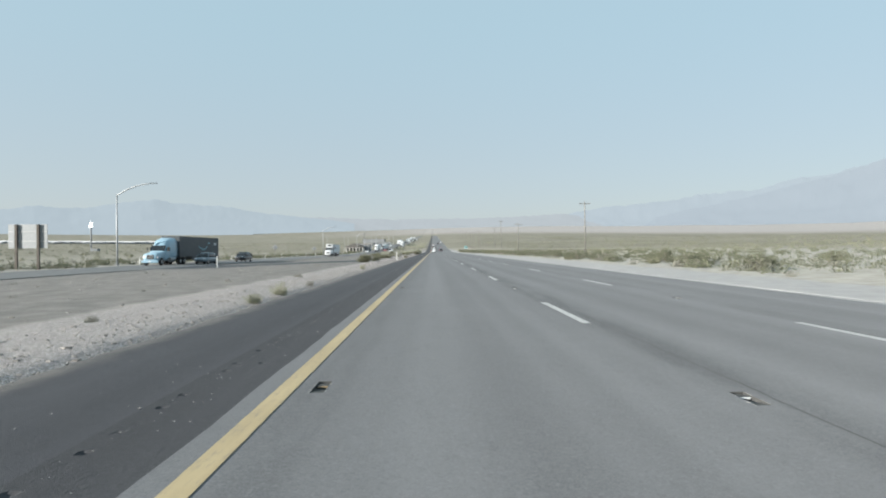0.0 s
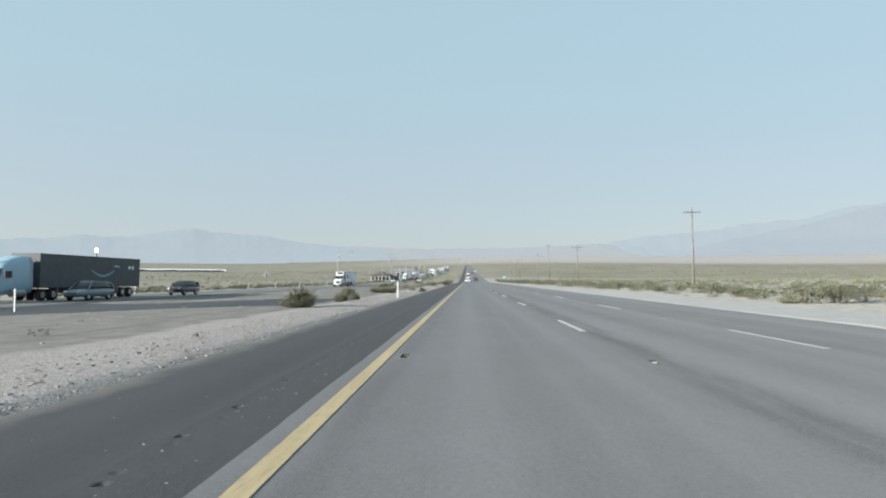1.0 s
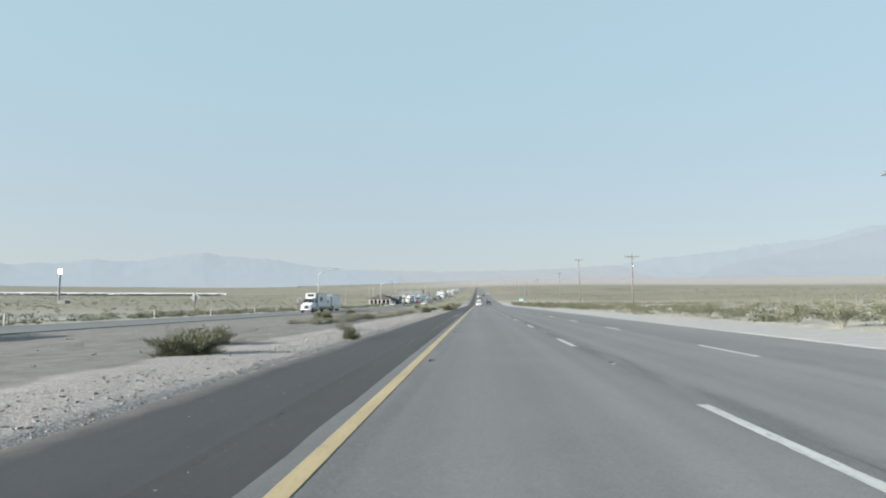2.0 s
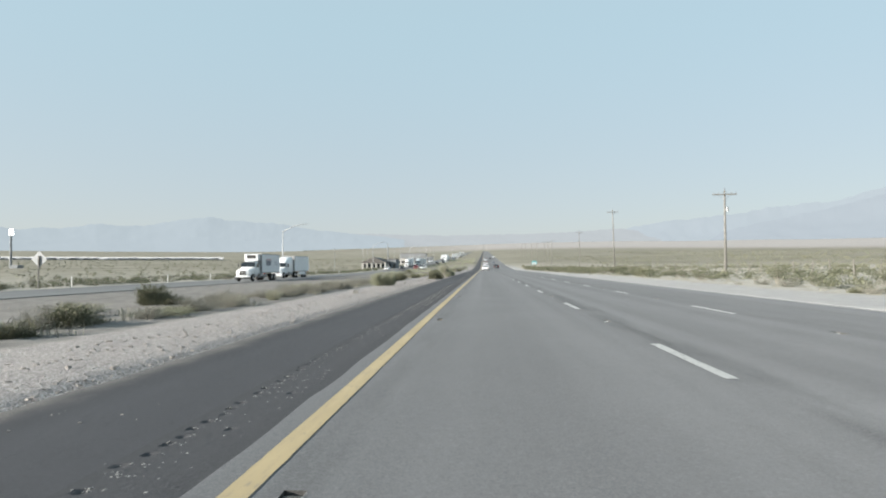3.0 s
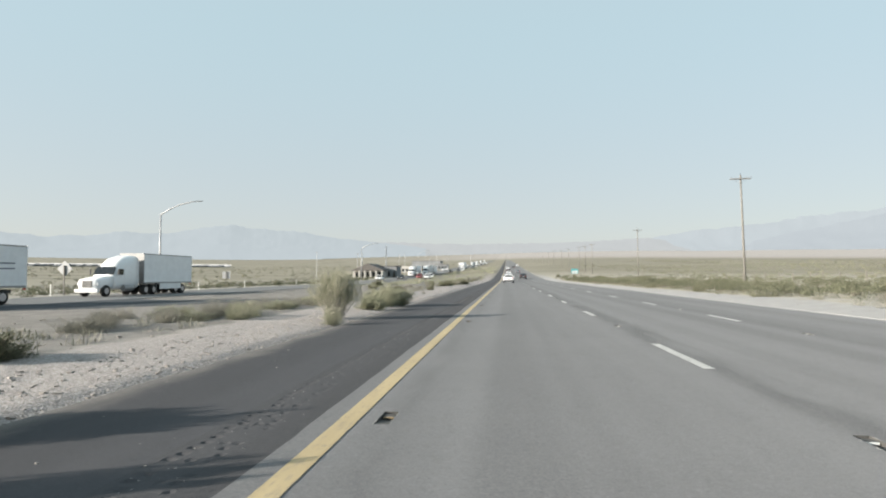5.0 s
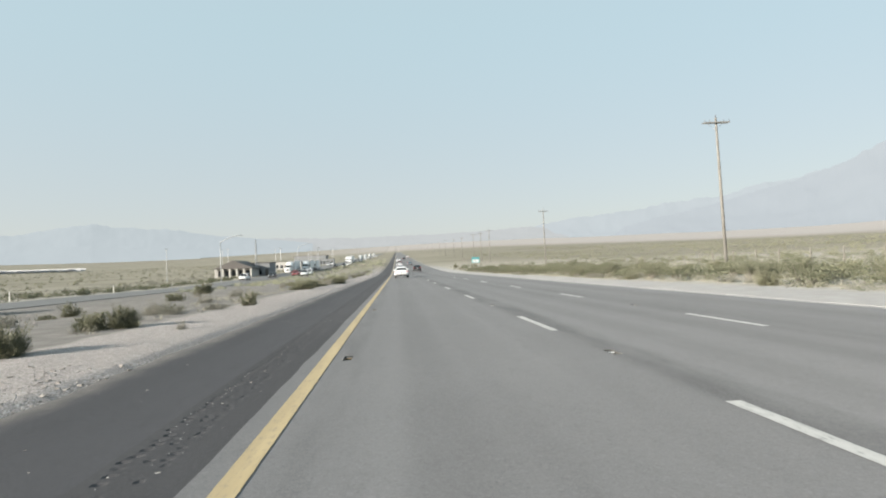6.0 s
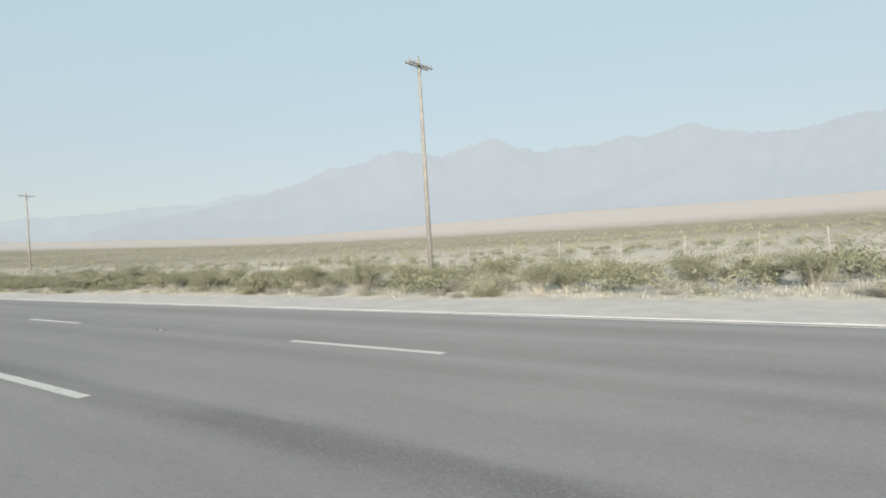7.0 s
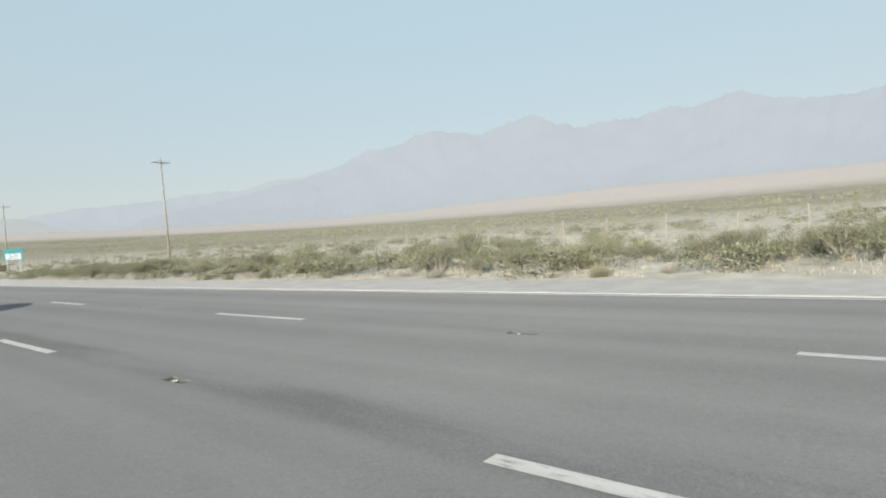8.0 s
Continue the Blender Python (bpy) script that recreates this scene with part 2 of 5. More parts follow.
def box(bm, x, y, z, sx, sy, sz, bevel=0.0, turn=None):
    """A box round (x, y, z), bevelled if wanted."""
    got = bmesh.ops.create_cube(bm, size=1, matrix=Matrix.Diagonal((sx, sy, sz, 1)))
    vs = got["verts"]
    if bevel:
        es = list({e for v in vs for e in v.link_edges})
        r = bmesh.ops.bevel(bm, geom=es, offset=bevel, segments=2, affect="EDGES", profile=0.6)
        vs = list({v for f in r["faces"] for v in f.verts} | {v for v in vs if v.is_valid})
        seen, todo = set(vs), list(vs)
        while todo:
            v = todo.pop()
            for e in v.link_edges:
                o = e.other_vert(v)
                if o not in seen:
                    seen.add(o), todo.append(o)
        vs = list(seen)
    m = Matrix.Translation((x, y, z)) @ (turn.to_4x4() if turn else Matrix())
    bmesh.ops.transform(bm, matrix=m, verts=vs)
    return vs


def rod(bm, p0, p1, r0, r1=None, seg=8):
    """A tapered round bar between two points."""
    p0, p1 = Vector(p0), Vector(p1)
    d = p1 - p0
    m = Matrix.Translation((p0 + p1) / 2) @ d.to_track_quat("Z", "Y").to_matrix().to_4x4()
    return bmesh.ops.create_cone(bm, cap_ends=True, segments=seg, radius1=r0, radius2=r0 if r1 is None else r1, depth=d.length, matrix=m)["verts"]


def loft(bm, rings, cap=True):
    """Skins a row of rings of points, each with the same count."""
    made = [[bm.verts.new(p) for p in ring] for ring in rings]
    k = len(made[0])
    for a, b in zip(made, made[1:]):
        for i in range(k):
            bm.faces.new((a[i], a[(i + 1) % k], b[(i + 1) % k], b[i]))
    if cap:
        bm.faces.new(made[0][::-1]), bm.faces.new(made[-1])
    bmesh.ops.recalc_face_normals(bm, faces=bm.faces)


def empty(name, label, category, at=(0, 0, 0), rz=0.0, group=""):
    ob = new(name)
    ob.matrix_world = pose(*at, 0, 0, rz)
    return tagged(ob, label, category, group)


# ---- the lie of the land ----
LANE1, LANE2, EDGE = 3.92, 7.42, 11.22      # lane lines and right edge line, from the yellow line
LEFT_EDGE, RIGHT_EDGE = -2.75, 11.42        # asphalt of this carriageway
ON_A, ON_B, ON_Z = -29.5, -39.5, -0.65      # oncoming carriageway


CROSSINGS = ((-5.2, 66, 84), (-10.0, 190.4, 208))     # paved ways across the median: x from, y from, y to


def smooth(a, b, v):
    t = min(1.0, max(0.0, (v - a) / (b - a)))
    return t * t * (3 - 2 * t)


def far_rise(x, y):
    """The wide valley floor lifts gently away from the drive."""
    dx = max(0.0, -75 - x, x - 60)
    dy = max(0.0, y - 285)
    u = math.hypot(dx, dy)
    w = math.atan2(x, max(1.0, y - 100))
    r = smooth(-0.45, 0.15, w)
    s = smooth(0.15, 0.7, w)
    q = smooth(0.6, 1.15, w)
    u, v = min(u, 3300), u
    return (0.022 + 0.011 * r - 0.008 * s) * u * u / (u + 75) - 0.01 * (v - u) + (0.018 + 0.006 * r + 0.034 * q) * max(0.0, min(u, 3300) - 1850 + 350 * s)


def level(x, y):
    """Height of the ground without small relief."""
    z = far_rise(x, y)
    if x < -6:
        z += ON_Z * smooth(-6, -27, x)
    if x > 15:
        z += 0.012 * min(x - 15, 40)
    return z


def relief(x, y):
    d = max(0.0, LEFT_EDGE - x, x - RIGHT_EDGE)
    if ON_B - 1.5 < x < ON_A + 1.5:
        return 0.0
    a = min(1.0, d / 1.5)
    for x0, y0, y1 in CROSSINGS:
        if x0 > x and y0 - 1.2 < y < y1 + 1.2 and x > ON_B:
            return 0.0
    z = a * 0.035 * noise.noise((x * 0.9, y * 0.9, 3.1)) + a * 0.02 * noise.noise((x * 3.1, y * 3.1, 7.7))
    z += min(1.0, d / 12) * 0.16 * noise.noise((x * 0.16, y * 0.16, 1.3))
    if x < LEFT_EDGE:                       # the verge is heaped a little along the shoulder
        z += 0.035 * smooth(LEFT_EDGE, -4.0, x) * smooth(-7.5, -5.0, x)
    return z


def ground_z(x, y):
    return level(x, y) + relief(x, y)


def spread(lo, hi, step, far, grow):
    """Coordinates with a fine step between lo and hi that widen outwards to far."""
    inner = list(np.arange(lo, hi + step / 2, step))
    out, s, v = [], step, hi
    while v < far:
        s *= grow
        v += s
        out.append(min(v, far))
    return inner, out


inner, right = spread(12.0, 17, 0.4, 4900, 1.16)
_, left = spread(0, 7.5, 0.35, 4900, 1.16)
xs = sorted([-v for v in left] + list(np.arange(-7.5, -2.7, 0.3)) + [-2.4, -1.5, 0, 2, 4, 6, 8, 10, 11.36, 11.46, 11.7] + inner + right
            + [ON_A + 1, ON_A - 0.3, ON_B + 0.3, ON_B - 1])
yi, yo = spread(-12, 262, 0.7, 4900, 1.09)
ys = [-600, -300, -150, -80, -40, -25] + yi + yo
gv, gf = [], []
for gy in ys:
    for gx in xs:
        z = ground_z(gx, gy)
        if LEFT_EDGE + 0.25 < gx < RIGHT_EDGE - 0.03 or ON_B + 0.2 < gx < ON_A - 0.2:
            z -= 0.25
        gv.append((gx, gy, z))
nx = len(xs)
for j in range(len(ys) - 1):
    for i in range(nx - 1):
        a = j * nx + i
        gf.append((a, a + 1, a + nx + 1, a + nx))
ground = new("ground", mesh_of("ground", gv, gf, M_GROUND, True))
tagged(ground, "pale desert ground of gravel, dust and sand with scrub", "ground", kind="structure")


def strip(name, x0, x1, y0, y1, mat, lift=0.0, step=6.0, wander=0.0, drop=0.12, label="", category=""):
    """A paved strip along the road with a thickness and ragged edges where wanted."""
    k = max(2, int((y1 - y0) / step) + 1)
    v, f = [], []
    for j in range(k):
        yy = y0 + (y1 - y0) * j / (k - 1)
        if yy > 300:
            yy = 300 + (y1 - 300) * ((yy - 300) / (y1 - 300)) ** 1.5
        e0 = x0 + wander * noise.noise((x0, yy * 0.9, 0)) + 0.5 * wander * noise.noise((x0, yy * 3.3, 5))
        e1 = x1
        z0, z1 = level(x0, yy) + lift, level(x1, yy) + lift
        v += [(e0, yy, z0 - drop), (e0, yy, z0), (e1, yy, z1), (e1, yy, z1 - drop)]
        if j:
            a = 4 * j
            f += [(a - 4 + i, a - 3 + i, a + 1 + i, a + i) for i in range(3)]
    f += [(0, 1, 2, 3)]
    return tagged(new(name, mesh_of(name, v, f, mat)), label, category, kind="structure")


DASH = [0, 14.01, 27.74, 39.75, 53.67, 66.87, 80.37, 93.06, 104.95, 116.03, 126, 135.97, 144.42, 152.41, 160.93,
        170.43, 180.34, 188.55, 196.39, 207.62, 217.58, 229.16, 239.17, 250.49, 261.17, 272.97, 285.6]
DASH2 = [-4, 10.01, 23.9, 37, 50.53, 63.86, 77.62, 89.98, 102.5, 113.2, 124.34, 134.83, 143.67, 151.88, 160.14,
         169.65, 178.6, 187.29, 195.47, 205.45, 215.4, 226.71, 238.24, 248.95, 260.02, 270.81, 283.5]
for k in range(16):
    DASH.append(DASH[-1] + 12.8), DASH2.append(DASH2[-1] + 12.8)


def between(row, n, share):
    return row[n] + share * (row[n + 1] - row[n])


# milled slots for the recessed road markers: x, y of the near end
SLOT_W, SLOT_L = 0.125, 0.44
# markers that sit off the usual beat (None: worn away)
OFF_BEAT = {(0.30, 15): 0.765, (0.30, 17): 0.745, (0.30, 11): 0.633, (3.97, 10): 0.666, (3.97, 11): None, (3.97, 19): None, (3.97, 21): 0.696,
            (7.49, 18): 0.574, (7.49, 19): None, (7.49, 20): 0.66, (7.49, 22): 0.568}
SLOTS = [(xx, between(row, n, OFF_BEAT.get((xx, n), share)) - SLOT_L / 2, kind) for xx, row, share, kind in ((0.30, DASH, 0.69, "amber"), (3.97, DASH, 0.65, "white"), (7.49, DASH2, 0.635, "white")) for n in range(26) if OFF_BEAT.get((xx, n), share)]


def road_mesh():
    """The carriageway: a slab with a ragged left edge and a hole for every slot."""
    cols = [-0.28] + sorted(x + d for x in {sl[0] for sl in SLOTS} for d in (-SLOT_W / 2, SLOT_W / 2)) + [RIGHT_EDGE]
    lines = set(np.round(np.arange(-300, 300, 0.5), 3)) | {round(300 + 1400 * (k / 500) ** 1.6, 3) for k in range(501)}
    for _, y, _ in SLOTS:
        lines |= {round(y, 3), round(y + SLOT_L, 3)}
    lines = sorted(lines)
    holes = {(x, round(y, 3), round(y + SLOT_L, 3)) for x, y, _ in SLOTS}
    v, f, k = [], [], len(cols) + 2
    for j, yy in enumerate(lines):
        e = cols[0] + 0.022 * noise.noise((cols[0], yy * 0.9, 0)) + 0.016 * noise.noise((cols[0], yy * 3.3, 5))
        xs_ = [e] + cols[1:]
        v += [(e, yy, level(e, yy) - 0.12)] + [(x, yy, level(x, yy) + 0.004) for x in xs_] + [(cols[-1], yy, level(cols[-1], yy) - 0.12)]
        if j:
            y0 = lines[j - 1]
            for i in range(k - 1):
                mid = (cols[i - 1] + cols[i]) / 2 if 0 < i < len(cols) else 99
                if any(abs(x - mid) < 0.02 and a - 0.002 <= y0 and yy <= b + 0.002 for x, a, b in holes):
                    continue
                p = k * (j - 1) + i
                f.append((p, p + 1, p + k + 1, p + k))
    ob = new("road", mesh_of("road", v, f, M_ROAD))
    return tagged(ob, "worn grey asphalt carriageway with three lanes", "road", kind="structure")


ROAD_FAR = 1700.0
road = road_mesh()
strip("road_shoulder", LEFT_EDGE, -1.0, -300, ROAD_FAR, M_SHOULDER, 0.0, 0.6, 0.10,
      label="dark asphalt shoulder beside the fast lane", category="road shoulder")
strip("road_oncoming", ON_B, ON_A, -300, 1700, M_ONCOMING, 0.012, 4, 0.15, label="grey asphalt carriageway for oncoming traffic", category="road")


def mound(name, x0, x1, y0, y1, mat, label, flare=0.0):
    """A paved crossing of the median that follows the ground and may widen away from the road."""
    v, f, a = [], [], 24
    for j in range(a + 1):
        for i in range(a + 1):
            xx = x0 + (x1 - x0) * i / a
            yy = y0 + (y1 + flare * (x1 - xx) - y0) * j / a
            rag = 0.0 if 0 < j < a else 0.35 * noise.noise((xx * 0.8, yy, 2))
            v.append((xx, yy + rag, level(xx, yy) + (0.03 if 0 < j < a and i < a else -0.05)))
    for j in range(a):
        for i in range(a):
            k = j * (a + 1) + i
            f.append((k, k + 1, k + a + 2, k + a + 1))
    return tagged(new(name, mesh_of(name, v, f, mat)), label, "pavement", kind="structure")


mound("pavement_crossover", -29.4, -5.7, 66, 75.2, M_CROSSING, "dark paved crossing of the dusty median", 0.38)
mound("pavement_crossover", -29.4, -10.5, 190.4, 194.0, M_CROSSING, "dark paved crossing of the dusty median", 0.74)

# milled rumble strip between shoulder and yellow line: bars worn shut but for pits and loose grit
X0, X1, PITCH, ACROSS, BEAT = -1.0, -0.25, 0.025, 32, 0.205


def beat_at(y):
    """Number of the bar at y: the bars stand closer together further on."""
    return y / BEAT if y < 150 else 150 / BEAT + (y - 150) / 0.135


rv, rf = [], []
rows = int(212 / PITCH)
for j in range(rows + 1):
    y = -4 + PITCH * j
    bar = round(beat_at(y))
    off = abs(beat_at(y) - bar - 0.22 * noise.noise((bar * 3.1, 4, 8)))
    worn = smooth(-0.3, 0.25, noise.noise((0.3, y * 0.11, 0)))
    wide_open = smooth(100, 118, y)                               # fewer pits have broken open further back
    lip = smooth(-0.1 - 0.3 * wide_open, 0.35 - 0.3 * wide_open, noise.noise((5.0, bar * 0.71, 1.0))) * max(0.25 + 0.5 * smooth(160, 185, y), worn)      # the open pit at the outer end of a bar
    whole = smooth(125, 127, y) * smooth(137, 134, y)            # a stretch where the bars are still whole
    band = smooth(0.25, 0.10, off)
    for i in range(ACROSS + 1):
        x = X0 + (X1 - X0) * i / ACROSS
        n = noise.noise((x * 31, y * 25, 4.0)) + 0.8 * noise.noise((x * 57, y * 49, 9.0))
        pit = smooth(0.048, 0.018, abs(x + 0.87 + 0.09 * noise.noise((bar * 1.7, 2, 0))))
        pit2 = smooth(0.036, 0.014, abs(x + 0.60 + 0.12 * noise.noise((bar * 2.3, 7, 0)))) * (noise.noise((bar * 0.9, 3, 3)) > 0.25 - 0.35 * smooth(150, 165, y))
        pit3 = smooth(0.034, 0.012, abs(x + 0.72 + 0.1 * noise.noise((bar * 1.9, 5, 2)))) * (noise.noise((bar * 1.3, 6, 1)) > 0.1) * smooth(135, 165, y)
        d = band * lip * max(pit, 0.7 * pit2, 0.7 * pit3)
        d = max(d, 0.8 * band * whole * smooth(-0.2, 0.5, n) * (-0.94 < x < -0.46), 0.3 * worn * smooth(0.6, 0.9, n) * (-0.95 < x < -0.42))
        inner = 0 < i < ACROSS
        rv.append((x, y, (-0.016 * d + 0.005 * worn * max(0.0, n - 0.25) * (x > -0.96)) * inner))
k = ACROSS + 1
for j in range(rows):
    rf += [(k * j + i, k * j + i + 1, k * j + i + k + 1, k * j + i + k) for i in range(ACROSS)]
tagged(new("rumble_strip", mesh_of("rumble_strip", rv, rf, M_RUMBLE)), "milled rumble strip of broken asphalt along the shoulder", "rumble strip", kind="structure")
strip("road_joint", -1.0, -0.25, 207.9, ROAD_FAR, M_RUMBLE, 0.0, 1.5, label="rough strip of asphalt beside the yellow line", category="road")

# ---- road markings ----
def stripe(name, x, w, y0, y1, mat, step, parent, label=""):
    """A painted line with slightly worn, uneven edges."""
    k = max(2, int((y1 - y0) / step) + 1)
    v, f = [], []
    for j in range(k):
        t = j / (k - 1)
        yy = y0 + (y1 - y0) * (t ** 2.2 if y1 > 1000 else t)
        e = 0.006 * noise.noise((x * 7, yy * 9.0, 1)), 0.006 * noise.noise((x * 5, yy * 9.0, 8))
        z = level(x, yy) + 0.009 + (0.02 if yy > 320 else 0)
        v += [(x - w / 2 + e[0], yy, z), (x + w / 2 + e[1], yy, z)]
        if j:
            f.append((2 * j - 2, 2 * j - 1, 2 * j + 1, 2 * j))
    ob = new(name, mesh_of(name, v, f, mat))
    ob.parent = parent
    if label:
        tagged(ob, label)
    return ob


stripe("edge_line", 0.0, 0.17, -25, 262, M_YELLOW, 0.12, road, "solid yellow line")
stripe("edge_line", 0.0, 0.17, 262, ROAD_FAR, M_YELLOW, 4, road, "solid yellow line")
stripe("edge_line", EDGE, 0.115, -25, 262, M_WHITE, 0.4, road, "solid white line")
stripe("edge_line", EDGE, 0.115, 262, ROAD_FAR, M_WHITE, 4, road, "solid white line")
for row, xx in ((DASH, LANE1), (DASH2, LANE2)):
    for i in range(len(row) - 1):
        stripe("lane_dash", xx, 0.145, row[i], row[i] + 0.277 * (row[i + 1] - row[i]), M_WHITE, 0.25, road)

# cracked joints between the lanes, filled with dark grit
M_CRACK = simple("crack_filling", (0.055, 0.055, 0.055), (0.10, 0.099, 0.097), 0.95, scale=20, local=False)
random.seed(17)
for xx, many in ((4.14, 11), (7.66, 12), (11.0, 8)):
    y = -15.0
    for i in range(many):
        y += random.uniform(3, 9)
        ln = random.uniform(3, 12)
        at = xx + random.uniform(-0.06, 0.06)
        v, f = [], []
        k = int(ln / 0.12)
        for j in range(k + 1):
            yy = y + ln * j / k
            mid = at + 0.05 * noise.noise((at, yy * 0.5, 3)) + 0.02 * noise.noise((at, yy * 3.7, 6))
            w = (0.003 + 0.010 * max(0.0, noise.noise((at, yy * 1.3, 9)) + 0.4)) * min(1.0, 8 * j / k, 8 * (k - j) / k) + 0.001
            v += [(mid - w, yy, 0.0065), (mid + w, yy, 0.0065)]
            if j:
                f.append((2 * j - 2, 2 * j - 1, 2 * j + 1, 2 * j))
        ob = new("crack", mesh_of("crack", v, f, M_CRACK))
        ob.parent = road
        y += ln
        if y > 262:
            break

# ---- mountains all round the valley: azimuth (left positive), elevation of the skyline in degrees ----
LEFT_SKY = [(110, 4.5), (70, 4.6), (50, 4.3), (44, 3.6), (40.5, 3.35), (38, 3.45), (35.5, 3.9), (33, 3.75), (31, 3.95), (28.5, 4.55), (26.5, 4.85), (24.5, 4.45), (22, 4.4),
            (19.5, 4.15), (17, 3.85), (14, 3.45), (11, 3.1), (8, 2.7)]
MID_SKY = [(25, 0.8), (18, 3.3), (12, 3.35), (8, 3.25), (3, 3.15), (-3, 3.15), (-8, 3.3), (-13, 3.5), (-18, 3.2), (-24, 0.8)]
FAR_RIGHT_SKY = [(-5, 0.6), (-9, 2.4), (-12, 3.3), (-15, 3.8), (-18, 4.15), (-22, 4.5), (-26, 4.95), (-29.5, 5.2), (-32, 5.6), (-35, 6.1), (-38, 6.6), (-41, 6.8), (-46, 6.0)]
RIGHT_SKY = [(-17, 0.6), (-19, 1.7), (-22, 3.0), (-25, 3.7), (-28, 4.2), (-31, 4.8), (-34, 5.6), (-36.5, 6.3), (-39.5, 7.1), (-42, 8.1), (-45, 8.7), (-48.8, 9.8),
             (-51, 9.5), (-53.5, 9.3), (-56, 9.9), (-58.4, 10.6), (-60.5, 9.9), (-63.3, 9.0), (-66.5, 9.3), (-70, 9.6), (-73.5, 9.8), (-76.8, 10.2), (-79.5, 9.5), (-83, 8.8), (-86, 8.8), (-90, 9.2),
             (-96, 9.0), (-130, 8)]


def skyline(table, az):
    for (a, e), (b, g) in zip(table, table[1:]):
        if b <= az <= a:
            t = (a - az) / (a - b)
            return e + (g - e) * t
    return table[0][1] if az > table[0][0] else table[-1][1]


def mountain_range(name, table, az0, az1, r0, r1, share, label, seed, mat):
    """A ridge of eroded rock that climbs from the plain to the skyline."""
    v, f = [], []
    na, nr = int(abs(az1 - az0) * 8), 20
    for j in range(nr + 1):
        t = j / nr
        r = r0 + (r1 - r0) * t
        for i in range(na + 1):
            az = az0 + (az1 - az0) * i / na
            x, y = -math.sin(radians(az)) * r, 150 + math.cos(radians(az)) * r
            top = math.tan(radians(skyline(table, az) * share)) * r1
            base = far_rise(x, y) - 30
            n = noise.fractal((x * 0.0045, y * 0.0045, seed), 0.8, 2.1, 7)
            n2 = noise.ridged_multi_fractal((x * 0.0016, y * 0.0016, seed + 5), 0.8, 2.0, 6, 1.0, 2.0)
            rise = t ** 1.5
            h = base + (top - base) * rise * (1 + 0.05 * n) + (top - base) * 0.16 * (n2 - 1.0) * t * (1.15 - t)
            if j == nr:
                h = top * (1 + 0.045 * n + 0.02 * noise.noise((az * 1.9, seed, 0)))
            v.append((x, y, h))
    for j in range(nr):
        for i in range(na):
            a = j * (na + 1) + i
            f.append((a, a + na + 1, a + na + 2, a + 1))
    return tagged(new(name, mesh_of(name, v, f, mat, True)), label, "mountains", kind="structure")


# The haze over these ranges is emission in their materials, not air.
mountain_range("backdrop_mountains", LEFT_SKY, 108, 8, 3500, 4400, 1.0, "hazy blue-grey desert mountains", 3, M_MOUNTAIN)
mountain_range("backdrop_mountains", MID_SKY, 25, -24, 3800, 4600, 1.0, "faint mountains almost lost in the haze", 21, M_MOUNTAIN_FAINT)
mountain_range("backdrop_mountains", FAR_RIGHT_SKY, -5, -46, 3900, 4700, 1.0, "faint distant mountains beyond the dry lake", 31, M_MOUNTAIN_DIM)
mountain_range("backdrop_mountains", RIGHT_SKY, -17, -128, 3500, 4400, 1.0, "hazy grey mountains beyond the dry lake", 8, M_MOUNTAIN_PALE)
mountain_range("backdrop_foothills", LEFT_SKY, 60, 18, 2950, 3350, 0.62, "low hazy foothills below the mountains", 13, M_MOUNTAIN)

# ---- plants of the desert ----
def leaf_material(name, a, b, c):
    n = Nodes(name)
    rnd = n.add("NewGeometry").outputs["Random Per Island"]
    obj = n.add("ObjectInfo").outputs["Random"]
    col = n.mix(rnd, a, b)
    col = n.mix(n.math("MULTIPLY", obj, 0.55), col, c)
    n.set(Base_Color=col, Roughness=0.75, Specular_IOR_Level=0.25)
    return n.mat


M_STEM = simple("dry_stem", (0.17, 0.155, 0.13), (0.27, 0.25, 0.215), 0.9, scale=9)
M_PALESTEM = simple("pale_bare_stem", (0.27, 0.25, 0.215), (0.42, 0.395, 0.345), 0.85, scale=9)
M_CREOSOTE = leaf_material("creosote_leaf", (0.058, 0.065, 0.041), (0.172, 0.174, 0.116), (0.118, 0.121, 0.084))
M_RABBIT = leaf_material("rabbitbrush_leaf", (0.20, 0.207, 0.142), (0.32, 0.322, 0.23), (0.26, 0.262, 0.19))
M_OLIVE = leaf_material("olive_leaf", (0.10, 0.104, 0.067), (0.178, 0.177, 0.117), (0.14, 0.14, 0.097))
M_FEATHER = leaf_material("feather_leaf", (0.185, 0.19, 0.132), (0.34, 0.335, 0.25), (0.26, 0.258, 0.19))
M_FARSCRUB = leaf_material("far_scrub_leaf", (0.155, 0.157, 0.107), (0.205, 0.204, 0.146), (0.18, 0.179, 0.128))
M_SAGE = leaf_material("saltbush_leaf", (0.135, 0.131, 0.108), (0.25, 0.243, 0.205), (0.19, 0.184, 0.155))
M_STRAW = leaf_material("dry_grass_blade", (0.20, 0.192, 0.155), (0.34, 0.326, 0.272), (0.27, 0.258, 0.213))


def turned(rng, n, tilt=1.0):
    """Random leaf frames: two unit vectors for each."""
    d = rng.normal(size=(n, 3))
    d[:, 2] = np.abs(d[:, 2]) * tilt + 0.2
    d /= np.linalg.norm(d, axis=1)[:, None]
    e = np.cross(d, rng.normal(size=(n, 3)))
    e /= np.linalg.norm(e, axis=1)[:, None]
    return d, e


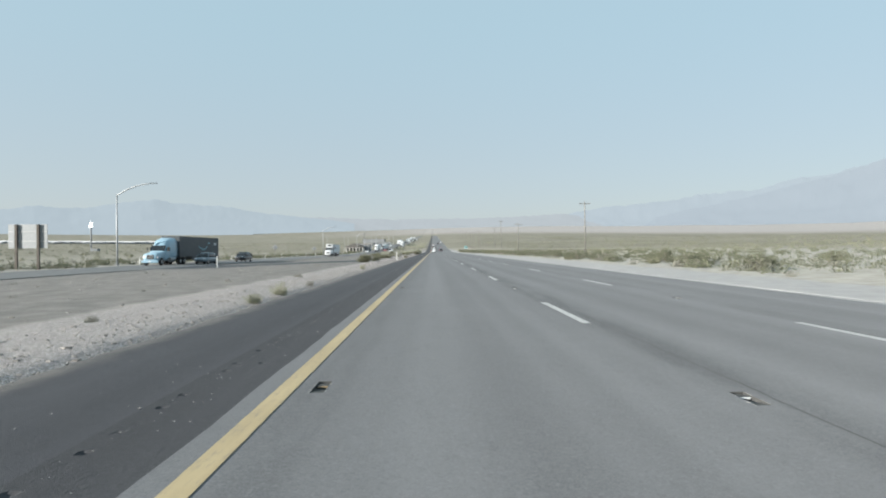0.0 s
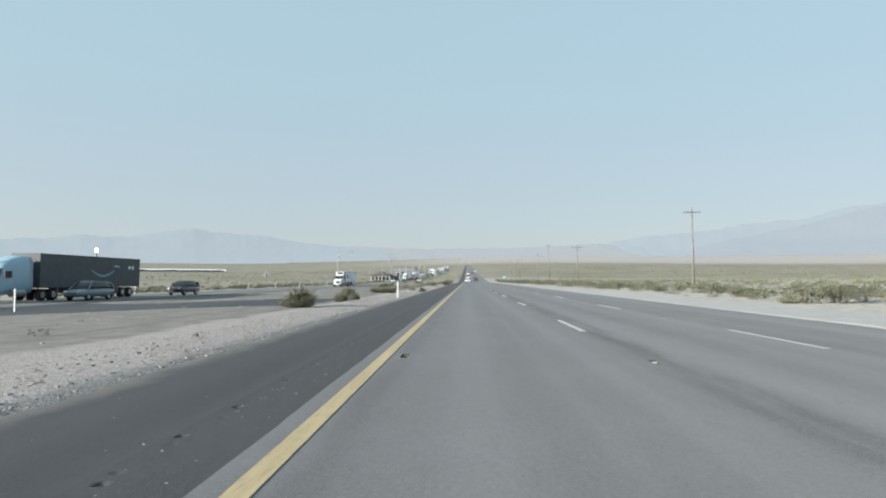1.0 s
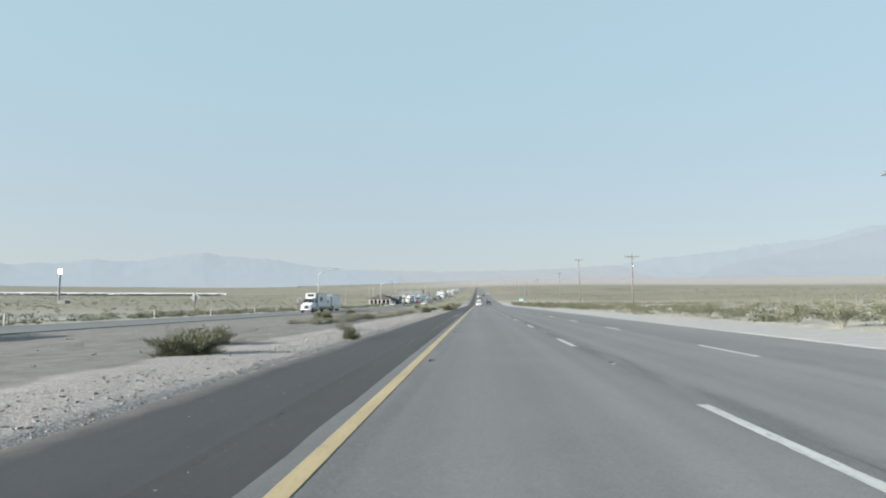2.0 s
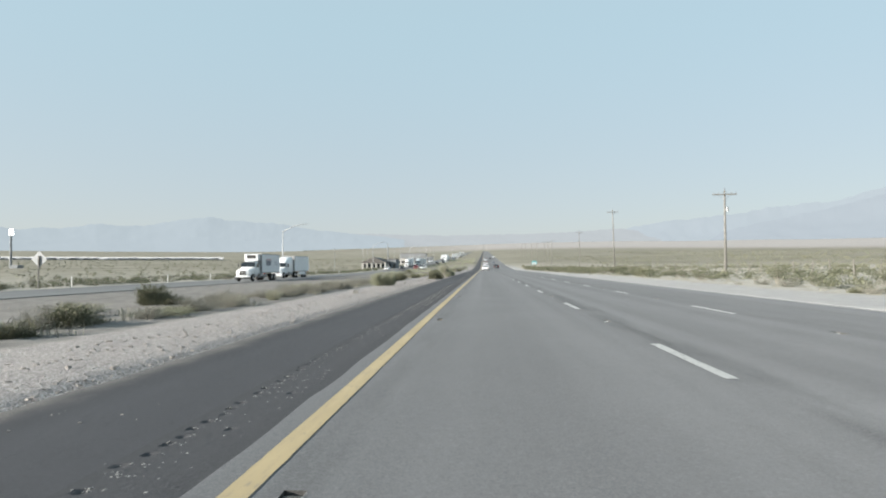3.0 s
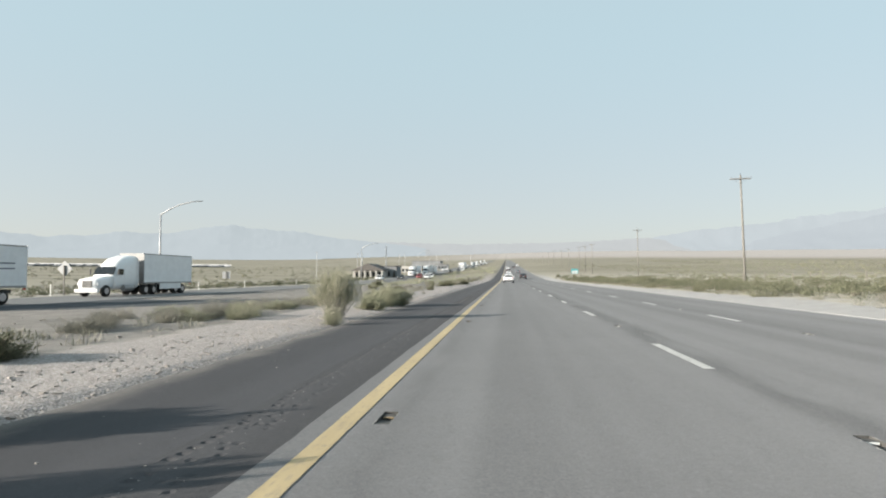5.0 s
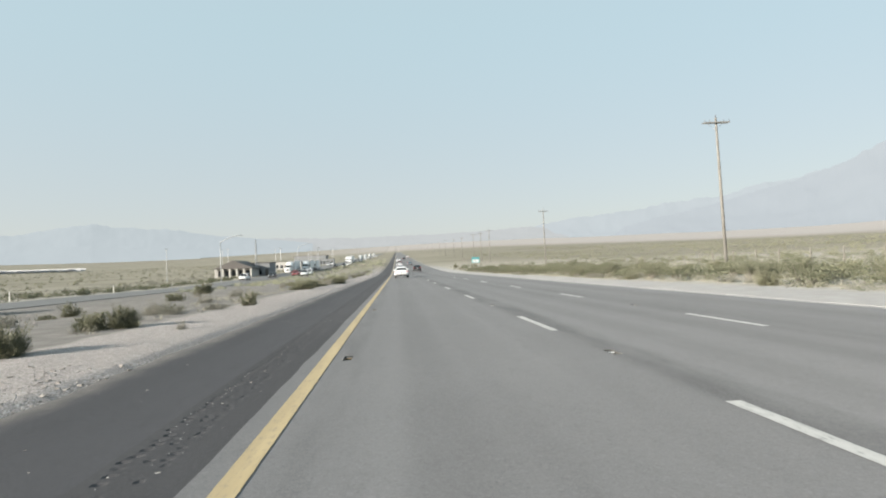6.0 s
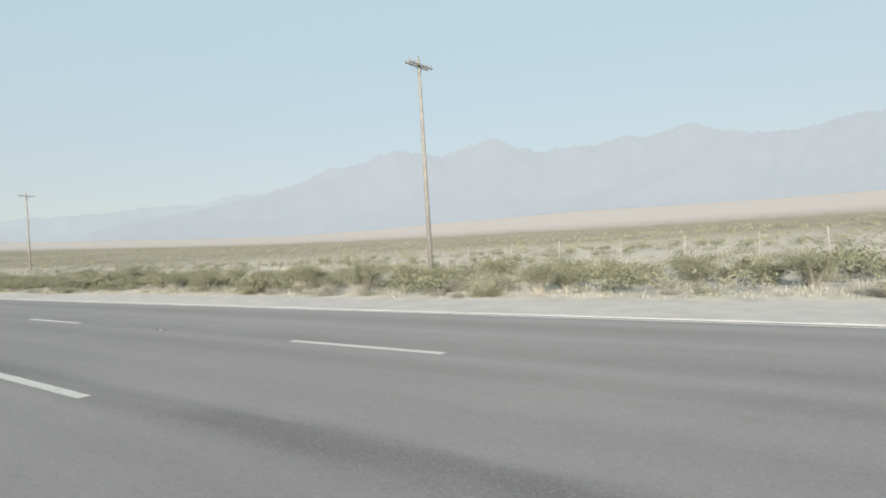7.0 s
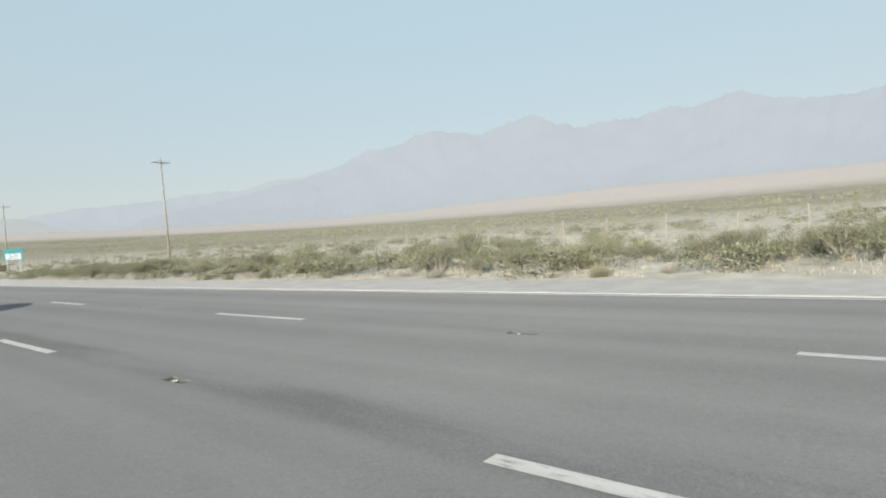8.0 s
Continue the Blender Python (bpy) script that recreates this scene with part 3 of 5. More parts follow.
def bush_points(rng, kind, stems, leaves):
    """Stem curves and leaf quads of a bush one metre high and about one metre wide."""
    fuller = 1.6 if kind == "olive" else 1.0
    kind = "rabbit" if kind == "olive" else kind
    sticks, quads = [], []
    stems = min(stems, max(9, leaves // 3))
    per = leaves // stems
    grown = fuller * max(0.85, math.sqrt(3200 / leaves))
    lobes = rng.normal(size=(9, 3))
    lobes[:, 2] = np.abs(lobes[:, 2])
    lobes /= np.linalg.norm(lobes, axis=1)[:, None]
    for s in range(stems):
        a = rng.uniform(0, 2 * math.pi)
        lean = {"creosote": rng.uniform(0.1, 0.75), "rabbit": math.acos(rng.uniform(0.03, 1.0)), "sage": math.acos(rng.uniform(0.05, 1.0)), "feather": min(1.0, abs(rng.normal(0.0, 0.52)))}[kind]
        length = rng.uniform(0.62, 1.0) if kind in ("creosote", "feather") else rng.uniform(0.86, 1.0) * (1 - 0.36 * (lean / 1.5) ** 2) * (1 + 0.10 * math.sin(3 * a + 2.2 * lean) + 0.08 * math.sin(7 * a + 5 * lean))
        out = np.array([math.cos(a) * math.sin(lean), math.sin(a) * math.sin(lean), math.cos(lean)])
        if kind in ("rabbit", "sage"):
            length *= 0.74 + 0.34 * math.exp(-((1 - float((lobes @ out).max())) / 0.09))
        base = np.array([math.cos(a), math.sin(a), 0]) * rng.uniform(0, 0.20 if kind == "feather" else 0.10)
        bend = np.array([rng.normal() * 0.12, rng.normal() * 0.12, 0.08])
        t = np.linspace(0, 1, 3)
        pts = base + np.outer(t, out * length) + np.outer(t * t, bend)
        pts[0, 2] = -0.05
        sticks.append((pts, 0.013 * rng.uniform(0.5, 1.2)))
        lo = {"creosote": 0.45, "rabbit": 0.25, "sage": 0.2, "feather": 0.5}[kind]
        tt = lo + (1.0 - lo) * rng.random(per) ** 0.6
        c = base + tt[:, None] * out * length + (tt ** 2)[:, None] * bend
        c += rng.normal(size=(per, 3)) * {"creosote": 0.085, "rabbit": 0.055, "sage": 0.07, "feather": 0.06}[kind]
        c[:, 2] = np.maximum(c[:, 2], 0.02)
        d, e = turned(rng, per, 1.6)
        if kind in ("rabbit", "feather"):
            d = d * 0.55 + out * 0.9 + np.array([0, 0, 0.12])
            d /= np.linalg.norm(d, axis=1)[:, None]
        ln = grown * rng.uniform(0.6, 1.3, per)[:, None] * {"creosote": 0.025, "rabbit": 0.036, "sage": 0.025, "feather": 0.05}[kind]
        wd = ln * {"creosote": 0.45, "rabbit": 0.27, "sage": 0.5, "feather": 0.1}[kind]
        quads.append(np.stack([c - d * ln - e * wd, c - d * ln * 0.4 + e * wd, c + d * ln], axis=1))
    return sticks, np.concatenate(quads)


def stick_mesh(name, sticks, mat):
    v, f = [], []
    for pts, r in sticks:
        k = len(v)
        for j, p in enumerate(pts):
            rr = r * (1.15 - 0.85 * j / (len(pts) - 1))
            for i in range(3):
                a = i * 2.0944
                v.append((p[0] + rr * math.cos(a), p[1] + rr * math.sin(a), p[2]))
        for j in range(len(pts) - 1):
            for i in range(3):
                a, b = k + 3 * j + i, k + 3 * j + (i + 1) % 3
                f.append((a, b, b + 3, a + 3))
    return mesh_of(name, v, f, mat)


BUSH = {
    "creosote": ("creosote_bush", M_CREOSOTE, "olive green creosote bush on pale sand", "bush"),
    "rabbit": ("rabbitbrush", M_RABBIT, "yellowish green rabbitbrush on the gravel verge", "bush"),
    "olive": ("rabbitbrush", M_OLIVE, "rounded dark olive bush on pale gravel", "bush"),
    "feather": ("rabbitbrush", M_FEATHER, "tall feathery rabbitbrush with pale bare stems", "bush"),
    "sage": ("saltbush", M_SAGE, "low grey-green saltbush on dusty ground", "bush"),
}
bush_models = {}


def bush_model(kind, variant, leaves):
    key = kind, variant, leaves
    if key not in bush_models:
        rng = np.random.default_rng(hash_of(kind) + 31 * variant)
        st, q = bush_points(rng, kind, {"creosote": 38, "rabbit": 120, "olive": 120, "sage": 80, "feather": 210}[kind], leaves)
        bush_models[key] = (stick_mesh("stems", st if leaves > 3000 else st[::2], M_PALESTEM if kind == "feather" else M_STEM), loose_mesh("foliage", q, BUSH[kind][1], 3), q)
    return bush_models[key]


def hash_of(word):
    return sum(ord(c) * (i + 1) for i, c in enumerate(word))


def plant(kind, x, y, high, wide, variant, leaves=1500, turn=0.0, group=""):
    name, _, label, category = BUSH[kind]
    stems, foliage, _ = bush_model(kind, variant, leaves)
    ob = empty(name, label, category, (x, y, ground_z(x, y) - 0.02), turn, group)
    wide *= {"creosote": 0.72, "rabbit": 0.60, "olive": 0.66, "sage": 0.58, "feather": 0.9}[kind]
    ob.scale = (wide, wide, high)
    for nm, me in (("branchwork", stems), ("foliage", foliage)):
        p = new(nm, me)
        p.parent = ob
        tagged(p, kind="stuff")
    return ob


random.seed(11)
VERGE = [  # x, y, height, width, kind: r rabbitbrush, s saltbush, f feathery
    (-3.0, 18.3, .30, .5, "r"), (-3.05, 20.9, .42, .6, "r"), (-4.7, 14.6, .16, .3, "s"), (-3.1, 25.1, .22, .4, "s"), (-3.3, 42.2, .42, .4, "r"),
    (-4.9, 31.0, .2, .5, "s"), (-5.9, 64.9, .75, 1.2, "r"), (-5.35, 70.6, .5, .65, "r"), (-5.2, 72.4, .26, .4, "s"), (-5.4, 74.1, .42, .6, "r"),
    (-7.7, 83.5, .55, .95, "r"), (-5.7, 90.3, .5, 1.3, "r"), (-6.9, 93.7, .5, 1.4, "r"), (-3.1, 96.4, .4, .5, "r"), (-4.6, 102.0, .4, .9, "s"),
]
MEDIAN = [
    (-10.0, 118.6, .85, 1.6, "r"), (-8.6, 118.4, .55, 1.2, "s"), (-7.8, 118.9, .6, 1.2, "s"), (-7.3, 121.2, .5, 1.1, "r"), (-10.4, 129.4, .85, 1.2, "r"),
    (-8.3, 130.4, .45, 1.4, "s"), (-6.7, 132.9, .5, 1.2, "s"), (-6.8, 134.5, .55, 1.1, "s"), (-6.9, 136.1, .5, 1.2, "s"), (-7.0, 137.9, .5, 1.0, "s"),
    (-7.3, 140.1, .55, 1.2, "s"), (-7.5, 143.1, .5, 1.2, "s"), (-4.6, 136.0, .22, .35, "s"), (-5.25, 145.5, 1.0, 1.02, "r"), (-4.62, 145.75, .92, .95, "r"), (-4.7, 147.2, .3, .4, "s"),
]
VERGE2 = [
    (-8.2, 150.3, .55, 1.2, "s"), (-6.3, 155.9, .75, 1.4, "r"), (-5.9, 158.5, .75, .9, "r"), (-6.3, 161.4, .72, 1.5, "r"),
    (-3.5, 164.5, .95, 1.2, "r"), (-3.2, 166.5, .7, 1.0, "r"), (-6.0, 169.9, .6, 1.2, "r"), (-3.5, 178.45, 1.3, .98, "f"), (-2.97, 176.6, .56, .62, "r"), (-6.2, 178.7, .6, 1.4, "r"),
    (-5.9, 177.6, .5, 1.0, "r"), (-3.4, 182.6, .66, 1.15, "r"), (-3.55, 184.9, .92, 1.6, "r"), (-3.15, 185.9, .84, 1.3, "r"), (-6.9, 187.0, .5, .9, "s"), (-7.0, 184.3, .45, 1.1, "s"),
]
VERGE3 = [
    (-7.2, 184.5, .4, .9, "s"), (-5.8, 196.5, .5, .7, "r"), (-6.75, 201.4, .46, .75, "r"), (-6.05, 201.5, .5, .68, "r"), (-4.1, 200.1, .2, .28, "s"), (-7.7, 207.4, .4, .8, "s"),
    (-5.5, 227.0, .55, 1.4, "r"), (-5.9, 232.5, .55, 1.6, "r"), (-4.6, 241.0, .6, 1.4, "r"), (-5.6, 250.0, .6, 1.6, "r"), (-15.6, 237.1, .9, 1.4, "r"),
]
KIND = {"r": "rabbit", "s": "sage", "f": "feather", "c": "creosote", "o": "olive"}
for i, (x, y, h, w, k) in enumerate(VERGE + MEDIAN + VERGE2 + VERGE3):
    h, w = (1.25 * h, 1.2 * w) if 64 < y < 105 or y > 190 else (h, w)
    k = "o" if k == "r" and (64 < y < 142 or 150 < y < 172 or y > 190) else k
    plant(KIND[k], x, y, h, w, i % 4, 19000 if h > 0.6 and 140 < y < 190 and x > -5.5 else 9500 if k == "o" else 6500, 77.0 * i, "bushes in the median")
for i in range(76):
    y = random.uniform(110, 153)
    x = -6.0 - 0.2 * abs(random.gauss(0, 8)) - 0.035 * abs(y - 140)
    plant("olive" if i % 3 == 0 and y < 130 else "sage" if i % 4 else "rabbit", x, y, random.uniform(.24, .5), random.uniform(.7, 1.7), i % 4, 6500, random.uniform(0, 360), "bushes in the median")
for i in range(34):
    y = random.uniform(174, 191)
    x = -6.3 - abs(random.gauss(0, 1.1)) - 0.05 * max(0, 186 - y)
    plant("sage" if i % 5 else "rabbit", x, y, random.uniform(.28, .55), random.uniform(.7, 1.5), i % 4, 6500, random.uniform(0, 360), "bushes in the median")
for i in range(70):
    y = random.uniform(205, 330)
    x = -4.4 - 0.01 * (y - 205) - abs(random.gauss(0, 3.4))
    plant(random.choice(["olive", "sage", "sage"]), x, y, random.uniform(.3, .7), random.uniform(.7, 1.5), i % 4, 1200, random.uniform(0, 360), "bushes in the median")
for i in range(26):
    x, y = random.uniform(-52, -41.5), random.uniform(40, 290)
    plant(random.choice(["creosote", "sage", "rabbit"]), x, y, random.uniform(.5, 1.1), random.uniform(.9, 1.7), i % 4, 1200, random.uniform(0, 360), "bushes beyond the oncoming road")

for i in range(26):
    x, y = random.uniform(17.4, 25), random.uniform(20, 120)
    plant("creosote" if i % 3 else "sage", x, y, random.uniform(.6, 1.1), random.uniform(1.4, 2.6), i % 4, 1200, random.uniform(0, 360), "bushes along the fence")

# right-hand roadside: dense scrub from the gravel edge outwards
def roadside(y):
    """Where the gravel of the right-hand verge ends and plants begin."""
    return 16.2 - 1.6 * smooth(190, 225, y)


spots = []
tries = 0
while len(spots) < 298 and tries < 20000:
    tries += 1
    y = random.uniform(15, 345) if random.random() < 0.33 else random.uniform(198, 292)
    x = roadside(y) + abs(random.gauss(0, 4.6))
    w = random.uniform(0.5, 1.2) if x < roadside(y) + 0.9 else random.uniform(0.8, 1.9)
    if x > 48 or any((x - a) ** 2 + (y - b) ** 2 < (0.36 * (w + c)) ** 2 for a, b, c in spots):
        continue
    spots.append((x, y, w))
for i, (x, y, w) in enumerate(spots):
    kind = ("sage" if random.random() < 0.75 else "olive") if x < roadside(y) + 0.9 or random.random() < 0.2 else ("olive" if random.random() < 0.12 else "creosote")
    h = min(1.25, w * random.uniform(0.42, 0.65) * (0.7 if kind == "sage" else 1.0))
    plant(kind, x, y, h, w, i % 4, 6500 if 195 < y < 292 and x < 24 else 1100, random.uniform(0, 360), "bushes along the fence")


def scatter(name, label, category, kinds, places, leaves, mat, zfun=ground_z):
    """Many plants as one mesh: what nobody could count."""
    out = []
    for i, (x, y, h, w) in enumerate(places):
        q = bush_model(kinds[i % len(kinds)], i % 3, leaves)[2]
        m = q.mean(axis=1, keepdims=True)
        q = m + (q - m) * 0.7
        a = random.uniform(0, 6.283)
        c, s = math.cos(a), math.sin(a)
        p = q.reshape(-1, 3)
        r = np.stack([(p[:, 0] * c - p[:, 1] * s) * w + x, (p[:, 0] * s + p[:, 1] * c) * w + y, p[:, 2] * h + zfun(x, y)], axis=1)
        out.append(r)
    return tagged(new(name, loose_mesh(name, np.concatenate(out), mat, 3)), label, category, kind="stuff")


def ring_of(count, lo, hi, ymin, ymax, hmin, hmax, power=1.0):
    got = []
    while len(got) < count:
        y = random.uniform(ymin, ymax)
        x = lo + (hi - lo) * random.random() ** power
        h = random.uniform(hmin, hmax)
        got.append((x, y, h, h * random.uniform(1.2, 2.2)))
    return got


scatter("desert_scrub", "olive desert scrub thinning out across the plain", "scrub", ["creosote"], ring_of(560, 15.5, 62, 185, 345, .3, .75, 1.1), 230, M_CREOSOTE)
scatter("desert_scrub", "olive bushes crowding the gravel edge", "scrub", ["creosote", "sage"], ring_of(430, 14.9, 26, 196, 305, .3, .8, 1.2), 300, M_CREOSOTE)
scatter("desert_scrub", "grey low scrub between the bushes", "scrub", ["sage"], ring_of(520, 15, 60, 185, 345, .18, .42, 1.2), 160, M_SAGE)
scatter("desert_scrub", "olive desert scrub along the roadside", "scrub", ["creosote", "sage"], ring_of(700, 17.5, 60, 30, 185, .3, .8, 1.6), 120, M_CREOSOTE)
scatter("desert_scrub", "olive scrub on pale sand across the plain", "scrub", ["creosote"], ring_of(2600, 50, 230, 120, 600, .35, .8, 1.1), 110, M_FARSCRUB)
scatter("desert_scrub", "grey scrub on pale sand across the plain", "scrub", ["sage"], ring_of(900, 45, 170, 140, 480, .25, .5, 1.1), 50, M_SAGE)
scatter("desert_scrub", "distant olive scrub on the valley floor", "scrub", ["creosote"], ring_of(3600, 160, 700, -40, 1000, .7, 1.3, 1.2), 20, M_FARSCRUB)
scatter("desert_scrub", "distant scrub beyond the oncoming road", "scrub", ["creosote"], ring_of(2600, -600, -57, 0, 900, .5, 1.1, 0.6), 30, M_FARSCRUB)
scatter("desert_scrub", "low scrub beside the oncoming road", "scrub", ["sage", "rabbit"], ring_of(420, -75, -57, 10, 420, .3, .8, 0.6), 90, M_SAGE)
scatter("desert_scrub", "row of dark low bushes beside the oncoming road", "scrub", ["creosote", "rabbit", "sage"], ring_of(900, -49.5, -41.8, 60, 420, .3, .9, 0.8), 90, M_CREOSOTE)
scatter("desert_scrub", "scrub in the widening median ahead", "scrub", ["sage", "rabbit"], ring_of(300, -27, -4.5, 255, 620, .4, .9), 90, M_RABBIT)
scatter("desert_scrub", "small tufts in the dusty median", "scrub", ["sage"], ring_of(130, -27, -6, 0, 260, .08, .2), 104, M_SAGE)


def tufts(name, label, places, blades):
    """Clumps of dry grass: narrow bent blades."""
    rng = np.random.default_rng(5)
    out = []
    for x, y, h in places:
        a = rng.uniform(0, 6.283, blades)
        lean = np.abs(rng.normal(0.35, 0.4, blades))
        d = np.stack([np.cos(a) * np.sin(lean), np.sin(a) * np.sin(lean), np.cos(lean)], axis=1)
        base = np.stack([x + rng.normal(0, 0.13, blades), y + rng.normal(0, 0.13, blades), np.full(blades, ground_z(x, y))], axis=1)
        side = np.stack([-np.sin(a), np.cos(a), np.zeros(blades)], axis=1) * 0.006
        ln = h * rng.uniform(0.6, 1.1, blades)[:, None]
        tip = base + d * ln + np.stack([np.cos(a), np.sin(a), -0.3 * np.ones(blades)], axis=1) * ln * 0.2
        mid = base + d * ln * 0.55
        out.append(np.stack([base - side, base + side, mid + side * 0.8, mid - side * 0.8], axis=1).reshape(-1, 3))
        out.append(np.stack([mid - side * 0.8, mid + side * 0.8, tip + side * 0.2, tip - side * 0.2], axis=1).reshape(-1, 3))
    return tagged(new(name, loose_mesh(name, np.concatenate(out), M_STRAW, 4)), label, "grass", kind="stuff")


tufts("dry_grass", "straw-coloured dry grass along the gravel edge", [(roadside(y) - 0.2 + abs(random.gauss(0, 1.2)), y, random.uniform(.05, .17)) for y in [random.uniform(60, 320) if i % 2 == 0 else random.uniform(196, 300) for i in range(900)]], 22)
tufts("dry_grass", "straw-coloured dry grass between the bushes", [(roadside(y) + 0.6 + 28 * random.random() ** 1.5, y, random.uniform(.15, .42)) for y in [random.uniform(120, 345) if i % 3 == 0 else random.uniform(196, 310) for i in range(1500)]], 24)
tufts("dry_grass", "dry grass tufts in the median", [(random.uniform(-9, -5.8), random.uniform(110, 262), random.uniform(.12, .3)) for i in range(300)], 26)

# ---- vehicles ----
def car_paint(name, col, rough=0.3, metal=0.0):
    n = Nodes(name)
    v = n.place(local=True)
    dust = n.step(n.noise(v, 3.0, 5), 0.45, 0.8)
    c = n.mix(n.math("MULTIPLY", dust, 0.18), col, (0.36, 0.33, 0.29))
    return n.set(Base_Color=c, Roughness=rough, Metallic=metal, Coat_Weight=0.4)


M_CARWHITE = car_paint("car_white", (0.72, 0.73, 0.74))
M_CARBLACK = car_paint("car_black", (0.02, 0.022, 0.026), 0.25)
M_CARGREY = car_paint("car_silver_blue", (0.16, 0.20, 0.23), 0.3, 0.3)
M_CARRED = car_paint("car_red", (0.30, 0.03, 0.03))
M_CABBLUE = car_paint("cab_light_blue", (0.25, 0.38, 0.47), 0.35)
M_CABWHITE = car_paint("cab_white", (0.72, 0.73, 0.74), 0.35)
M_BOXWHITE = simple("box_white", (0.70, 0.71, 0.72), (0.79, 0.80, 0.81), 0.5, scale=1.5, fine=12)
M_BOXDARK = simple("trailer_dark", (0.042, 0.052, 0.060), (0.062, 0.073, 0.082), 0.5, scale=1.5, fine=12)
M_GLASS = simple("tinted_glass", (0.012, 0.015, 0.018), (0.02, 0.024, 0.028), 0.08, scale=2)
M_TYRE = simple("rubber", (0.012, 0.012, 0.012), (0.03, 0.029, 0.028), 0.85, scale=9, bump=0.2)
M_RIM = simple("alloy", (0.4, 0.4, 0.41), (0.55, 0.55, 0.56), 0.35, 0.9)
M_BLACK = simple("black_plastic", (0.012, 0.012, 0.013), (0.03, 0.03, 0.03), 0.6)
M_STEEL = simple("grey_steel", (0.22, 0.22, 0.22), (0.36, 0.36, 0.36), 0.5, 0.6)
M_TAIL = simple("red_lens", (0.32, 0.012, 0.012), (0.42, 0.02, 0.02), 0.2)
M_LAMPGLASS = simple("clear_lens", (0.6, 0.62, 0.64), (0.75, 0.76, 0.78), 0.15)
M_PLATE = simple("number_plate", (0.5, 0.5, 0.5), (0.6, 0.6, 0.6), 0.5)
M_INK = simple("dark_print", (0.03, 0.04, 0.08), (0.05, 0.06, 0.1), 0.6)
M_REDINK = simple("red_print", (0.28, 0.03, 0.04), (0.33, 0.05, 0.05), 0.6)
M_TEALINK = simple("pale_blue_print", (0.22, 0.42, 0.50), (0.3, 0.5, 0.56), 0.6)


def rounded(y, lo, hi, hw, top=None, r=0.22):
    """A ring of sixteen points: a rounded cross-section in the plane of y."""
    top = hw if top is None else top
    out = []
    for i in range(16):
        a = (i + 0.5) / 16 * 2 * math.pi
        cx, cz = math.cos(a), math.sin(a)
        e = 0.42
        px = math.copysign(abs(cx) ** e, cx)
        pz = math.copysign(abs(cz) ** e, cz)
        w = hw + (top - hw) * (pz + 1) / 2
        out.append((px * w, y, (lo + hi) / 2 + pz * (hi - lo) / 2))
    return out


def wheel(parent, x, y, r, w, name="wheel"):
    bm = bmesh.new()
    rod(bm, (x - w / 2, y, r), (x + w / 2, y, r), r, seg=20)
    es = [e for e in bm.edges if len(e.link_faces) == 2 and e.calc_face_angle(0) > 1.2]
    bmesh.ops.bevel(bm, geom=es, offset=w * 0.14, segments=2, affect="EDGES")
    ob = part(name, bm, M_TYRE, parent, smooth=True)
    bm = bmesh.new()
    s = 1 if x > 0 else -1
    rod(bm, (x + s * (w / 2 - 0.02), y, r), (x + s * (w / 2 + 0.006), y, r), r * 0.62, r * 0.5, seg=14)
    part("rim", bm, M_RIM, ob)
    return ob


def panel(name, corners, mat, parent, thick=0.012, label=""):
    """A flat or folded panel through corner points, with a thickness."""
    bm = bmesh.new()
    vs = [bm.verts.new(c) for c in corners]
    f = bm.faces.new(vs)
    r = bmesh.ops.extrude_face_region(bm, geom=[f])
    nrm = (Vector(corners[1]) - Vector(corners[0])).cross(Vector(corners[2]) - Vector(corners[0])).normalized()
    bmesh.ops.translate(bm, vec=nrm * thick, verts=[g for g in r["geom"] if isinstance(g, bmesh.types.BMVert)])
    bmesh.ops.recalc_face_normals(bm, faces=bm.faces)
    return part(name, bm, mat, parent, label)


def block(name, x, y, z, sx, sy, sz, mat, parent, bevel=0.02, label=""):
    bm = bmesh.new()
    box(bm, x, y, z, sx, sy, sz, bevel)
    return part(name, bm, mat, parent, label)


